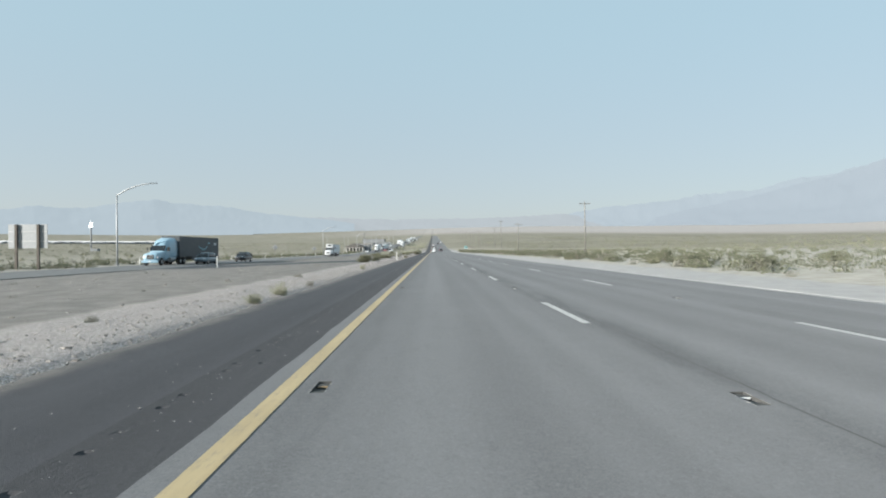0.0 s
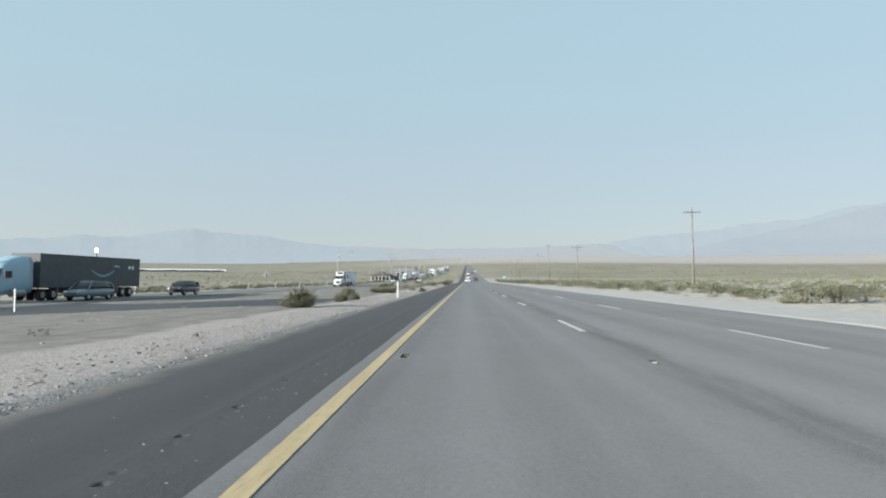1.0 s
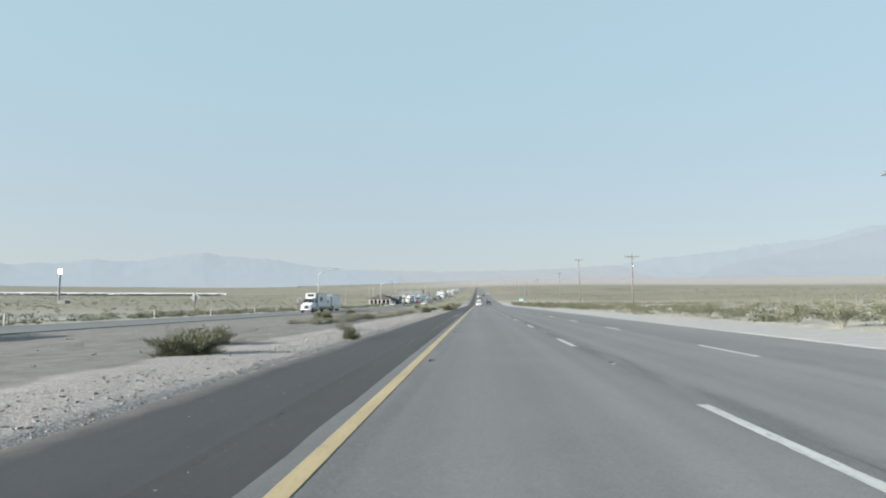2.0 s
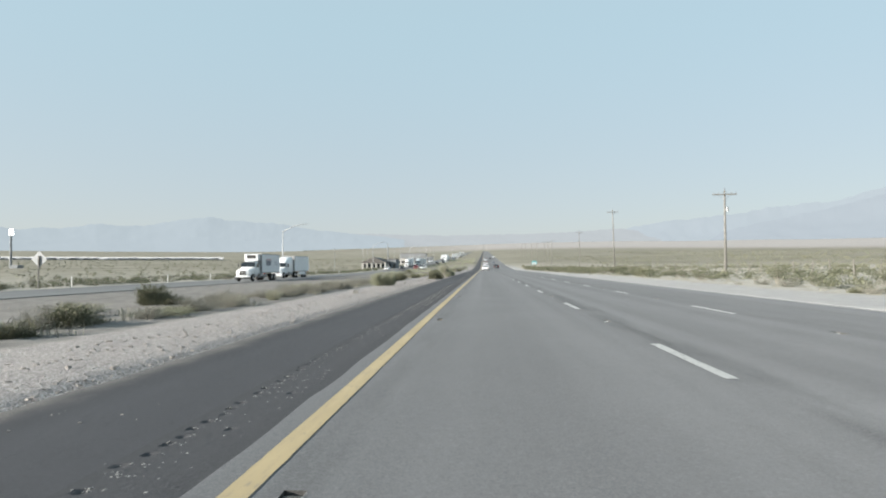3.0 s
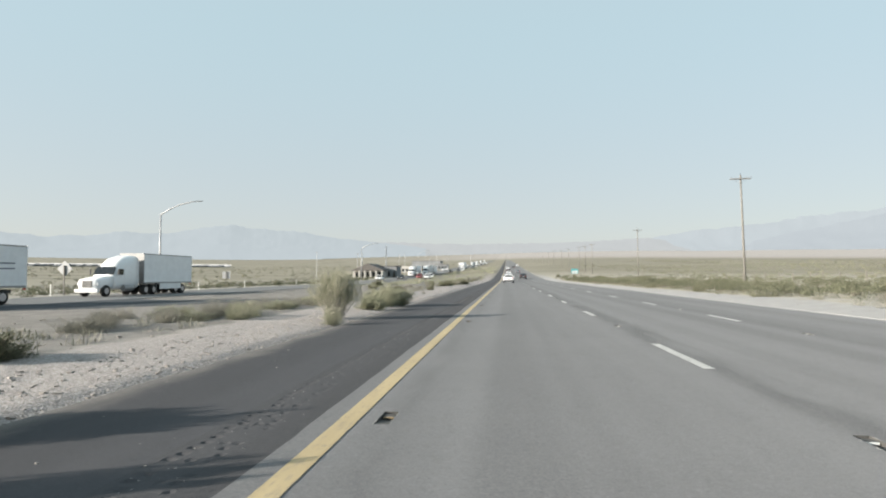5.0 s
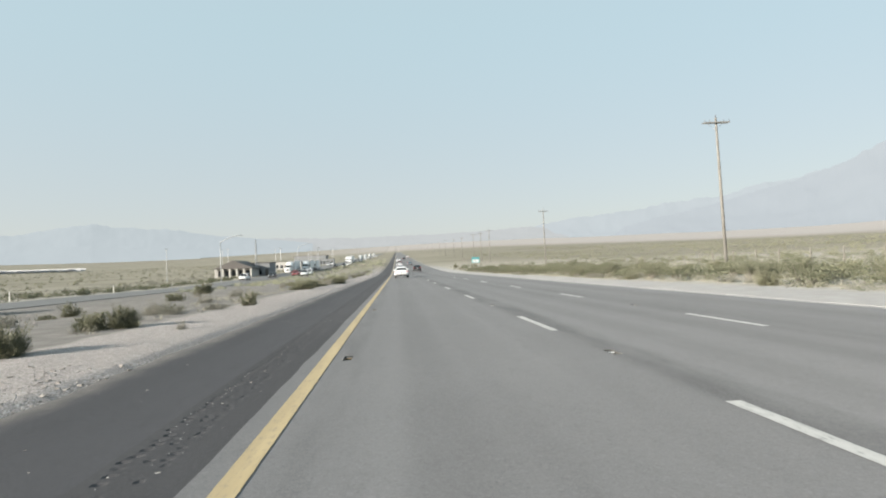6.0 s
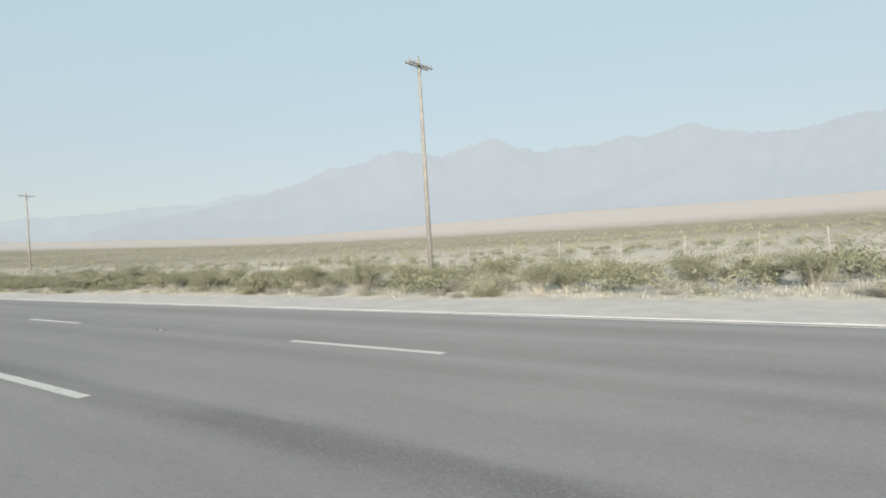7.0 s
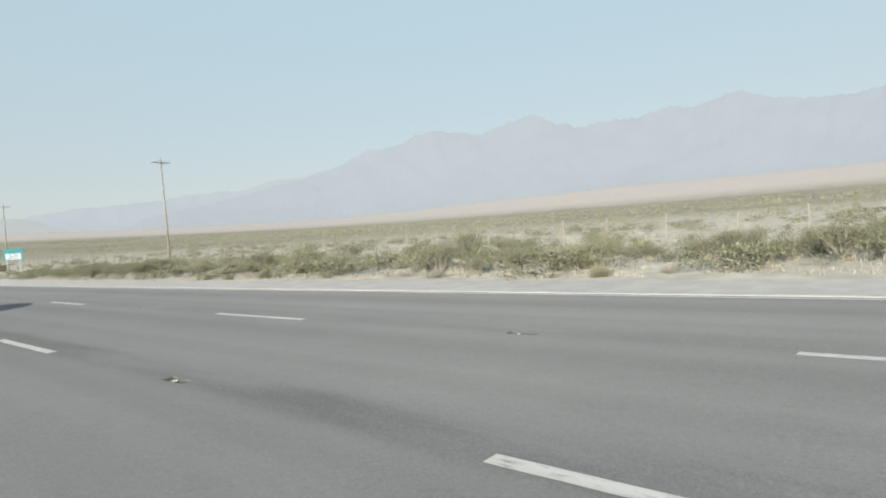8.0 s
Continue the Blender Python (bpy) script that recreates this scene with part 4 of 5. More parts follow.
def car(label, category, paint_mat, at, rz, tall=1.0, suv=False, group="", name="car"):
    """A car that faces +y before its turn: body, glazed cabin, wheels, lamps."""
    ob = empty(name, label, category, at, rz, group)
    bm = bmesh.new()
    if suv:
        st = [(-2.3, .5, .85, .78), (-2.26, .38, 1.02, .90), (-1.6, .32, 1.08, .94), (0, .30, 1.06, .95), (1.1, .30, 1.05, .94), (1.9, .34, .98, .90), (2.25, .42, .82, .80), (2.32, .5, .7, .66)]
        cb = [(-2.22, 1.0, 1.05, .86, .82), (-1.95, 1.0, 1.60, .88, .66), (-1.2, 1.02, 1.70, .90, .67), (0.2, 1.02, 1.71, .90, .67), (.7, 1.02, 1.60, .88, .66), (1.4, 1.0, 1.06, .82, .76)]
    else:
        st = [(-2.38, .48, .78, .70), (-2.30, .32, .96, .84), (-1.7, .25, 1.02, .90), (-.8, .22, .98, .91), (.5, .22, .96, .91), (1.2, .22, .92, .90), (1.9, .25, .83, .86), (2.28, .34, .68, .76), (2.36, .44, .6, .6)]
        cb = [(-1.8, .95, 1.0, .74, .70), (-1.15, .95, 1.33, .82, .58), (-.55, .94, 1.44, .84, .60), (.2, .94, 1.45, .84, .60), (.7, .92, 1.32, .82, .60), (1.4, .88, .92, .76, .70)]
    loft(bm, [rounded(*s) for s in st])
    part("body", bm, paint_mat, ob, smooth=True)
    bm = bmesh.new()
    loft(bm, [rounded(y, a, b, w, t) for y, a, b, w, t in cb])
    part("cabin_glass", bm, M_GLASS, ob, "dark tinted glass", True)
    top = cb[2][2]
    bm = bmesh.new()
    loft(bm, [rounded(y, top - 0.07 - d, top + 0.018 - d, w) for y, w, d in ((cb[1][0] - 0.05, .56, .10), (cb[1][0] + .25, .6, .03), (cb[2][0] + .2, .615, .0), (cb[3][0], .615, -.005), (cb[4][0] - .1, .58, .07))])
    part("roof", bm, paint_mat, ob, smooth=True)
    for s in (-1, 1):
        for (ya, za, wa), (yb, zb, wb) in (((cb[1][0] - 0.05, top - 0.12, cb[1][4] + .03), (cb[0][0] - .02, 1.0, cb[0][3] + .03)), ((cb[4][0] + .05, top - 0.13, cb[4][4] + .03), (cb[5][0] + .02, .98, cb[5][3] + .04))):
            bm = bmesh.new()
            rod(bm, (s * wa, ya, za), (s * wb, yb, zb), 0.045, 0.06, 6)
            part("pillar", bm, paint_mat, ob)
        block("tail_lamp", s * .66, st[1][0] - 0.02, st[1][2] - .14, .34, .08, .13, M_TAIL, ob, 0.03)
        block("headlamp", s * .62, st[-2][0] - .02, st[-2][2] + .0, .3, .14, .12, M_LAMPGLASS, ob, 0.03)
        block("mirror", s * 1.0, .75, 1.03, .16, .12, .13, paint_mat, ob, 0.03)
        block("door_handle", s * .925, -.15, .82, .02, .16, .03, M_BLACK, ob, 0.006)
        for y in (-1.42, 1.4):
            wheel(ob, s * .80, y, .34 if suv else .32, .21)
    block("rear_bumper", 0, st[1][0] - .02, .42, 1.5, .1, .16, M_BLACK, ob, 0.03)
    block("front_bumper", 0, st[-2][0] + .04, .40, 1.3, .1, .14, M_BLACK, ob, 0.03)
    block("grille", 0, st[-1][0] - .01, .62, .8, .05, .1, M_BLACK, ob, 0.015)
    plate = block("number_plate", 0, st[0][0] - .015, .72, .32, .02, .16, M_PLATE, ob, 0.004)
    block("plate_bar", 0, st[0][0] - .028, .72, .24, .008, .07, M_INK, plate, 0.0)
    return ob


def cab(ob, m, nose, high, sleeper):
    """A bonneted truck cab that faces +y; its windscreen base lies at y = 0."""
    bm = bmesh.new()
    loft(bm, [rounded(y, lo, hi, w) for y, lo, hi, w in ((nose, .75, 1.35, .78), (nose - .12, .6, 1.6, .95), (nose * .5, .6, 1.78, 1.02), (.05, .6, 1.9, 1.08))])
    part("bonnet", bm, m, ob, smooth=True)
    bm = bmesh.new()
    loft(bm, [rounded(y, .6, hi, w, t) for y, hi, w, t in ((.1, 1.95, 1.14, 1.08), (-.45, 2.72, 1.16, 1.0), (-.9, 2.85, 1.2, 1.08), (-1.5, 2.85, 1.22, 1.12))])
    part("cab", bm, m, ob, smooth=True)
    if sleeper:
        bm = bmesh.new()
        loft(bm, [rounded(y, .6, hi, w, t) for y, hi, w, t in ((-.5, 2.6, 1.12, .7), (-.75, 3.1, 1.2, .95), (-1.5, 3.55, 1.25, 1.1), (-2.6, high, 1.26, 1.2), (-3.3, high, 1.26, 1.2))])
        part("sleeper", bm, m, ob, smooth=True)
    panel("windscreen", [(-1.0, .02, 1.98), (1.0, .02, 1.98), (.92, -.44, 2.68), (-.92, -.44, 2.68)][::-1], M_GLASS, ob, 0.10)
    for s in (-1, 1):
        block("side_window", s * 1.175, -.72, 2.25, .03, .75, .55, M_GLASS, ob, 0.01)
        block("mirror", s * 1.42, -.1, 2.25, .12, .12, .55, M_BLACK, ob, 0.02)
        block("headlamp", s * .84, nose - .16, 1.12, .3, .22, .22, M_LAMPGLASS, ob, 0.05)
        bm = bmesh.new()
        rod(bm, (s * 1.22, -2.2, .75), (s * 1.22, -.9, .75), .3, seg=14)
        part("fuel_tank", bm, M_STEEL, ob)
        wheel(ob, s * 1.0, nose - 1.0, .52, .3)
    grille = block("grille", 0, nose + .0, 1.15, .95, .08, .62, M_BLACK, ob, 0.03)
    for k in range(4):
        block("grille_bar", 0, nose + .045, .92 + .15 * k, .9, .03, .035, M_STEEL, grille, 0.008)
    block("front_bumper", 0, nose + .02, .55, 2.2, .3, .32, m, ob, 0.06)
    block("number_plate", 0, nose + .18, .55, .3, .02, .15, M_PLATE, ob, 0.003)


def boxes(ob, m, y0, y1, z0, z1, w=1.28, rails=M_STEEL):
    """A freight box with corner rails, ribs and doors."""
    body = block("box_body", 0, (y0 + y1) / 2, (z0 + z1) / 2, 2 * w, abs(y1 - y0), z1 - z0, m, ob, 0.03)
    for s in (-1, 1):
        block("rail", s * (w + .004), (y0 + y1) / 2, z0 + .06, .03, abs(y1 - y0) - .02, .14, rails, body, 0.008)
        block("rail", s * (w + .004), (y0 + y1) / 2, z1 - .05, .03, abs(y1 - y0) - .02, .09, rails, body, 0.008)
    for y in (y0, y1):
        block("end_frame", 0, y, (z0 + z1) / 2, 2 * w + .03, .05, z1 - z0 + .02, rails if y == max(y0, y1) else m, body, 0.01)
    return body


def semi(label, paint_mat, box_mat, at, rz, length, group="", smile=False):
    ob = empty("semi_truck", label, "truck", at, rz, group)
    cab(ob, paint_mat, 2.1, 3.85, True)
    block("chassis", 0, -4.0, .85, 1.0, 7.2, .25, M_BLACK, ob, 0.02)
    for s in (-1, 1):
        for y in (-4.5, -5.8):
            wheel(ob, s * .95, y, .51, .5)
    y0, y1 = -4.0, -4.0 - length
    tr = boxes(ob, box_mat, y0, y1, 1.12, 4.1, rails=M_BOXDARK if smile else M_STEEL)
    for s in (-1, 1):
        for y in (y1 + 1.6, y1 + 2.9):
            wheel(ob, s * .95, y, .51, .5)
        block("landing_leg", s * .9, y0 - 2.6, .62, .14, .14, 1.0, M_STEEL, ob, 0.01)
        block("tail_lamp", s * 1.1, y1 - .02, 1.05, .2, .05, .12, M_TAIL, ob, 0.01)
        block("side_skirt", s * 1.24, (y0 + y1) / 2 - .3, .82, .04, length * .45, .58, box_mat, ob, 0.01)
    block("under_guard", 0, y1, .6, 2.3, .1, .12, M_STEEL, ob, 0.01)
    if smile:                                   # a curved pale band and small marks on each side
        for s in (-1, 1):
            bm = bmesh.new()
            for i in range(14):
                t = i / 13
                yy = y0 - length * (.46 + .22 * t) if s < 0 else y0 - length * (.68 - .22 * t)
                zz = 2.75 - .55 * math.sin(math.pi * (t * .9 + .05))
                box(bm, s * (1.30), yy, zz, .012, length * .024, .10 + .16 * math.sin(math.pi * t), 0, Matrix.Rotation(s * (t - .5) * .9, 3, "X"))
            part("side_band", bm, M_TEALINK, tr, "pale blue curved band")
            block("side_mark", s * 1.3, y0 - length * .72, 3.2, .012, .9, .2, M_TEALINK, tr, 0)
            block("side_mark", s * 1.3, y0 - length * .87, 3.1, .012, .35, .35, M_BOXWHITE, tr, 0)
            block("side_mark", s * 1.3, y0 - length * .91, 3.1, .012, .35, .35, M_BOXWHITE, tr, 0)
    return ob


def box_truck(label, at, rz, group=""):
    ob = empty("box_truck", label, "truck", at, rz, group)
    cab(ob, M_CABWHITE, 1.75, 2.9, False)
    block("chassis", 0, -4.5, .85, .9, 8.4, .22, M_BLACK, ob, 0.02)
    body = boxes(ob, M_BOXWHITE, -1.9, -9.0, 1.1, 3.9)
    unit = block("cooling_unit", 0, -1.55, 3.35, 2.0, .75, .95, M_CABWHITE, ob, 0.08)
    block("grille", 0, -1.16, 3.45, 1.3, .04, .5, M_BLACK, unit, 0.01)
    for s in (-1, 1):
        for y in (-6.1, -7.3):
            wheel(ob, s * .95, y, .5, .5)
        block("tool_box", s * 1.05, -3.4, .7, .45, 1.1, .55, M_STEEL, ob, 0.03)
        block("side_mark", s * 1.29, -4.4, 3.05, .012, 2.0, .10, M_REDINK, body, 0)
        for i in range(8):
            block("side_mark", s * 1.29, -3.55 - .26 * i, 2.7, .012, .17, .42, M_INK, body, 0)
            block("side_mark", s * 1.29, -3.55 - .26 * i, 2.32, .012, .19, .2, M_INK, body, 0)
        block("side_mark", s * 1.29, -7.5, 2.7, .012, 1.1, .07, M_INK, body, 0)
        block("side_mark", s * 1.29, -7.5, 2.35, .012, 1.1, .07, M_INK, body, 0)
        block("tail_lamp", s * 1.1, -9.03, 1.0, .2, .05, .12, M_TAIL, ob, 0.01)
    block("front_bumper", 0, 1.82, .5, 2.3, .2, .3, M_BLACK, ob, 0.04)
    return ob


def on_road(x, y, oncoming_side=True):
    return (x, y, level(x, y) + (0.014 if oncoming_side else 0.0))


ONC = "oncoming traffic"
semi("semi truck with a light blue cab and a dark trailer", M_CABBLUE, M_BOXDARK, on_road(-36.6, 84.3), 180, 15.0, ONC, True)
car("dark grey estate car beside the dark trailer", "car", M_CARGREY, on_road(-32.4, 90.5), 180, suv=True, group=ONC)
car("black sport utility vehicle on the oncoming road", "car", M_CARBLACK, on_road(-32.6, 108.0), 180, suv=True, group=ONC)
box_truck("white box truck with a cooling unit and dark side lettering bars", on_road(-32.0, 189.0), 180, ONC)
semi("white semi truck with a plain white trailer", M_CABWHITE, M_BOXWHITE, on_road(-35.6, 212.0), 180, 8.6, ONC)
lead = car("white saloon car driving in the fast lane", "car", M_CARWHITE, on_road(1.6, 262.0, False), 0, group="traffic ahead")
AHEAD = [(1.8, 302, "w"), (5.6, 318, "b"), (1.8, 330, "g"), (1.9, 372, "w"), (5.7, 396, "g"), (2.0, 425, "b"), (1.8, 480, "w"), (5.6, 540, "b"), (9.4, 610, "w")]
models = {"w": lead}
for k, m, words in (("b", M_CARBLACK, "black car far ahead on the carriageway"), ("g", M_CARGREY, "grey car far ahead on the carriageway")):
    x, y = next((a, b) for a, b, c in AHEAD if c == k)
    models[k] = car(words, "car", m, on_road(x, y, False), 0, group="traffic ahead")
used = {"b": True, "g": True}
for x, y, k in AHEAD:
    if used.pop(k, None):
        continue
    tagged(copy_thing(models[k], pose(*on_road(x, y, False), math.degrees(math.atan2(level(x, y + 2) - level(x, y - 2), 4)), 0, 0)), {"w": "white car far ahead on the carriageway"}.get(k, ""))

# ---- roadside furniture ----
M_WOOD = simple("weathered_wood", (0.115, 0.11, 0.10), (0.185, 0.178, 0.165), 0.85, scale=4, bump=0.3)
M_ARM = simple("grey_crossarm", (0.13, 0.125, 0.118), (0.2, 0.195, 0.185), 0.85, scale=5, bump=0.2)
M_GALV = simple("galvanised_steel", (0.27, 0.28, 0.29), (0.38, 0.39, 0.40), 0.55, 0.2)
M_SIGNBACK = simple("sign_back", (0.20, 0.21, 0.22), (0.27, 0.28, 0.29), 0.5, 0.3)
M_POSTWHITE = simple("marker_white", (0.55, 0.55, 0.53), (0.68, 0.68, 0.66), 0.6)
M_DARKPOST = simple("dark_wood", (0.06, 0.05, 0.042), (0.11, 0.095, 0.08), 0.85, bump=0.3)
M_TEAL = simple("sign_teal", (0.04, 0.22, 0.24), (0.06, 0.27, 0.29), 0.4)
M_SIGNWHITE = simple("sign_white", (0.58, 0.6, 0.6), (0.68, 0.7, 0.7), 0.45)
M_CERAMIC = simple("insulator", (0.10, 0.10, 0.11), (0.2, 0.2, 0.21), 0.25)
M_AMBER = simple("amber_lens", (0.17, 0.132, 0.08), (0.26, 0.20, 0.125), 0.35)
M_PIT = simple("milled_slot", (0.04, 0.04, 0.039), (0.08, 0.078, 0.075), 0.95, scale=30, bump=0.6, local=False)
M_DARKROCK = simple("dark_desert_stone", (0.085, 0.075, 0.066), (0.19, 0.17, 0.15), 0.9, scale=10, bump=0.5, local=False)
M_GRIT = simple("asphalt_grit", (0.125, 0.123, 0.12), (0.30, 0.295, 0.287), 0.9, scale=30, local=False)
M_ROCK = simple("desert_stone", (0.15, 0.135, 0.126), (0.355, 0.325, 0.303), 0.9, scale=10, bump=0.4, local=False)


def utility_pole(at, high, turn, box=False):
    ob = empty("utility_pole", "weathered wooden utility pole with a double crossarm", "utility pole", at, turn, "utility poles along the road")
    bm = bmesh.new()
    rod(bm, (0, 0, -0.4), (0, 0, high), 0.145, 0.085, 12)
    part("pole", bm, M_WOOD, ob, smooth=True)
    for s in (-1, 1):
        arm = block("crossarm", 0, s * 0.15, high - 0.42, 2.3, 0.075, 0.10, M_ARM, ob, 0.012)
        for x in (-1.08, -.62, .62, 1.08) if s < 0 else ():
            bm = bmesh.new()
            rod(bm, (x, s * 0.15, high - 0.37), (x, s * 0.15, high - 0.28), 0.015, seg=6)
            rod(bm, (x, s * 0.15, high - 0.28), (x, s * 0.15, high - 0.19), 0.042, 0.028, 8)
            part("insulator", bm, M_CERAMIC, arm)
        bm = bmesh.new()
        rod(bm, (s * 0.62, 0.19, high - 0.47), (0, 0.13, high - 0.98), 0.014, seg=6)
        part("brace", bm, M_GALV, ob)
    bm = bmesh.new()
    rod(bm, (0, 0, high), (0, 0, high + 0.12), 0.018, seg=6)
    rod(bm, (0, 0, high + 0.12), (0, 0, high + 0.24), 0.045, 0.03, 8)
    part("pole_pin", bm, M_CERAMIC, ob, "top pin with an insulator")
    if box:
        bm = bmesh.new()
        rod(bm, (0.24, 0, high - 2.15), (0.24, 0, high - 1.7), 0.14, 0.13, 12)
        part("fuse_box", bm, M_GALV, ob, "small grey box on the pole")
    return ob


POLES = [(32, 120, 10.6), (25.9, 170.5, 8.7), (28.3, 231.7, 12.5), (34.5, 313.5, 12.6), (32, 376, 11), (33.5, 405, 11), (35, 438, 11.2), (35, 482, 11), (35.5, 530, 11), (35, 585, 11.5), (36, 650, 11), (36, 730, 11.5), (36, 830, 12), (37, 960, 12)]
for i, (x, y, h) in enumerate(POLES):
    utility_pole((x, y, ground_z(x, y)), h, (3, -4, 2, 5, -2, 4)[i % 6], i == 1).rotation_euler.y = radians((-0.4, 0.3, -1.1, -0.5, 0.2)[i % 5])


def street_lamp(at):
    ob = empty("street_lamp", "tall galvanised street lamp with a long curved arm", "street lamp", at, 0, "street lamps")
    bm = bmesh.new()
    rod(bm, (0, 0, 0), (0, 0, 9.6), 0.13, 0.09, 12)
    part("pole", bm, M_GALV, ob, smooth=True)
    bm = bmesh.new()
    pts = [(0, 0, 9.5), (1.2, 0, 10.2), (2.6, 0, 10.75), (4.0, 0, 11.05), (5.0, 0, 11.15)]
    loft(bm, [[(x - 0.4 * r * math.sin(a), r * math.cos(a), z + r * math.sin(a)) for a in [i * math.pi / 4 for i in range(8)]] for (x, _, z), r in zip(pts, (.085, .08, .075, .07, .065))])
    part("arm", bm, M_GALV, ob, smooth=True)
    bm = bmesh.new()
    loft(bm, [[(4.7 + dx, w * math.cos(a), 11.12 + 0.06 * math.sin(a)) for a in [i * math.pi / 4 for i in range(8)]] for dx, w in ((0, .05), (.2, .13), (.6, .15), (.8, .07))])
    part("lamp_head", bm, M_SIGNBACK, ob)
    block("base_plate", 0, 0, 0.05, .4, .4, .1, M_GALV, ob, 0.02)
    return ob


for x, y in ((-41.4, 83), (-41.6, 230), (-41.6, 330), (-41.6, 440)):
    street_lamp((x, y, ground_z(x, y)))


def marker_post(x, y, high=1.05):
    ob = empty("marker_post", "white plastic marker post with a reflector", "marker post", (x, y, ground_z(x, y)), 0, "marker posts")
    bm = bmesh.new()
    box(bm, 0, 0, high / 2 - .1, .085, .035, high + .2, 0.012)
    part("post", bm, M_POSTWHITE, ob)
    block("reflector", 0, -.021, high - .12, .065, .008, .16, M_SIGNWHITE, ob, 0.002)
    return ob


for x, y, h in ((-3.35, 78.6, 1.02), (-23.5, 71, 1.3), (-40.9, 60, 1.1), (-40.9, 88, 1.1), (-40.9, 112, 1.1), (-40.9, 126, 1.1), (-40.9, 150, 1.1), (-40.9, 166, 1.1), (-40.9, 184, 1.1), (-40.9, 196, 1.1), (-40.9, 212, 1.1), (-40.9, 238, 1.1), (-40.9, 252, 1.1), (-40.9, 275, 1.1)):
    marker_post(x, y, h)


def sign_back(kind, x, y, w, h, total, label, rz=0.0):
    ob = empty("road_sign", label, "road sign", (x, y, ground_z(x, y)), rz)
    if kind == "diamond":
        bm = bmesh.new()
        box(bm, 0, 0, total - w * .72, w, .02, w, 0.004, Matrix.Rotation(radians(45), 3, "Y"))
        part("panel", bm, M_SIGNBACK, ob)
        block("post", 0, -.07, total / 2 - .4, .11, .11, total - .2, M_WOOD, ob, 0.01)
    else:
        block("panel", 0, 0, total - h / 2, w, .03, h, M_SIGNBACK, ob, 0.004)
        for s in (-1, 1) if w > 2 else (0,):
            block("post", s * w * .28, -.12, total / 2 - .15, .26 if w > 2 else .1, .2 if w > 2 else .1, total + .3, M_DARKPOST if w > 2 else M_WOOD, ob, 0.012)
        for k in (.3, .7) if w > 2 else ():
            block("stiffener", 0, -.03, total - h * k, w * .96, .05, .08, M_GALV, ob, 0.006)
    return ob


sign_back("board", -42.6, 67.6, 4.2, 2.6, 4.9, "large grey sign board seen from behind on two dark posts")
sign_back("diamond", -42.0, 163, 1.15, 0, 3.7, "diamond warning sign seen from behind on a wooden post")
sign_back("diamond", -42.0, 215, 1.15, 0, 3.4, "diamond warning sign seen from behind on a wooden post")
sign_back("board", -42.0, 248, 1.3, 1.1, 2.5, "square grey sign seen from behind on a wooden post")

info = empty("roadside_sign", "small teal and white roadside sign on a post", "road sign", (19, 316.5, ground_z(19, 316.5)))
info.scale = (1.05, 1.05, 1.05)
face = block("panel", 0, 0, 1.95, 1.7, .03, 1.2, M_TEAL, info, 0.01)
block("white_field", 0, -.02, 1.75, 1.3, .008, .6, M_SIGNWHITE, face, 0.0)
for i in range(3):
    block("text_bar", 0, -.027, 1.92 - .17 * i, 1.0 - .2 * (i % 2), .005, .06, M_INK, face, 0.0)
for s in (-1, 1):
    block("post", s * .55, .05, .8, .08, .08, 1.9, M_GALV, info, 0.008)

# barbed wire fence on thin steel posts
fence = empty("wire_fence", "rusty wire fence on thin steel posts", "fence", (0, 0, 0))
bm = bmesh.new()
box(bm, 0, 0, .55, .075, .06, 1.6, 0.01)
M_FENCE = simple("rusty_post", (0.13, 0.12, 0.106), (0.215, 0.20, 0.18), 0.8)
first = part("post", bm, M_FENCE, fence)
FX = 26.6
fys = list(np.arange(198.7 - 38 * 2.64, 420, 2.64))
for i, y in enumerate(fys):
    ob = first if i == 0 else new("post", first.data)
    ob.parent = fence
    ob.matrix_world = pose(FX + random.uniform(-.08, .08), y + random.uniform(-.3, .3), ground_z(FX, y) + random.uniform(-.08, .1), random.uniform(-3, 3), random.uniform(-4, 4), 0)
for hz in (.45, .75, 1.05):
    bm = bmesh.new()
    for a, b in zip(fys, fys[1:]):
        rod(bm, (FX, a, ground_z(FX, a) + hz), (FX, b, ground_z(FX, b) + hz), 0.006, seg=4)
    part("wire", bm, M_FENCE, fence)


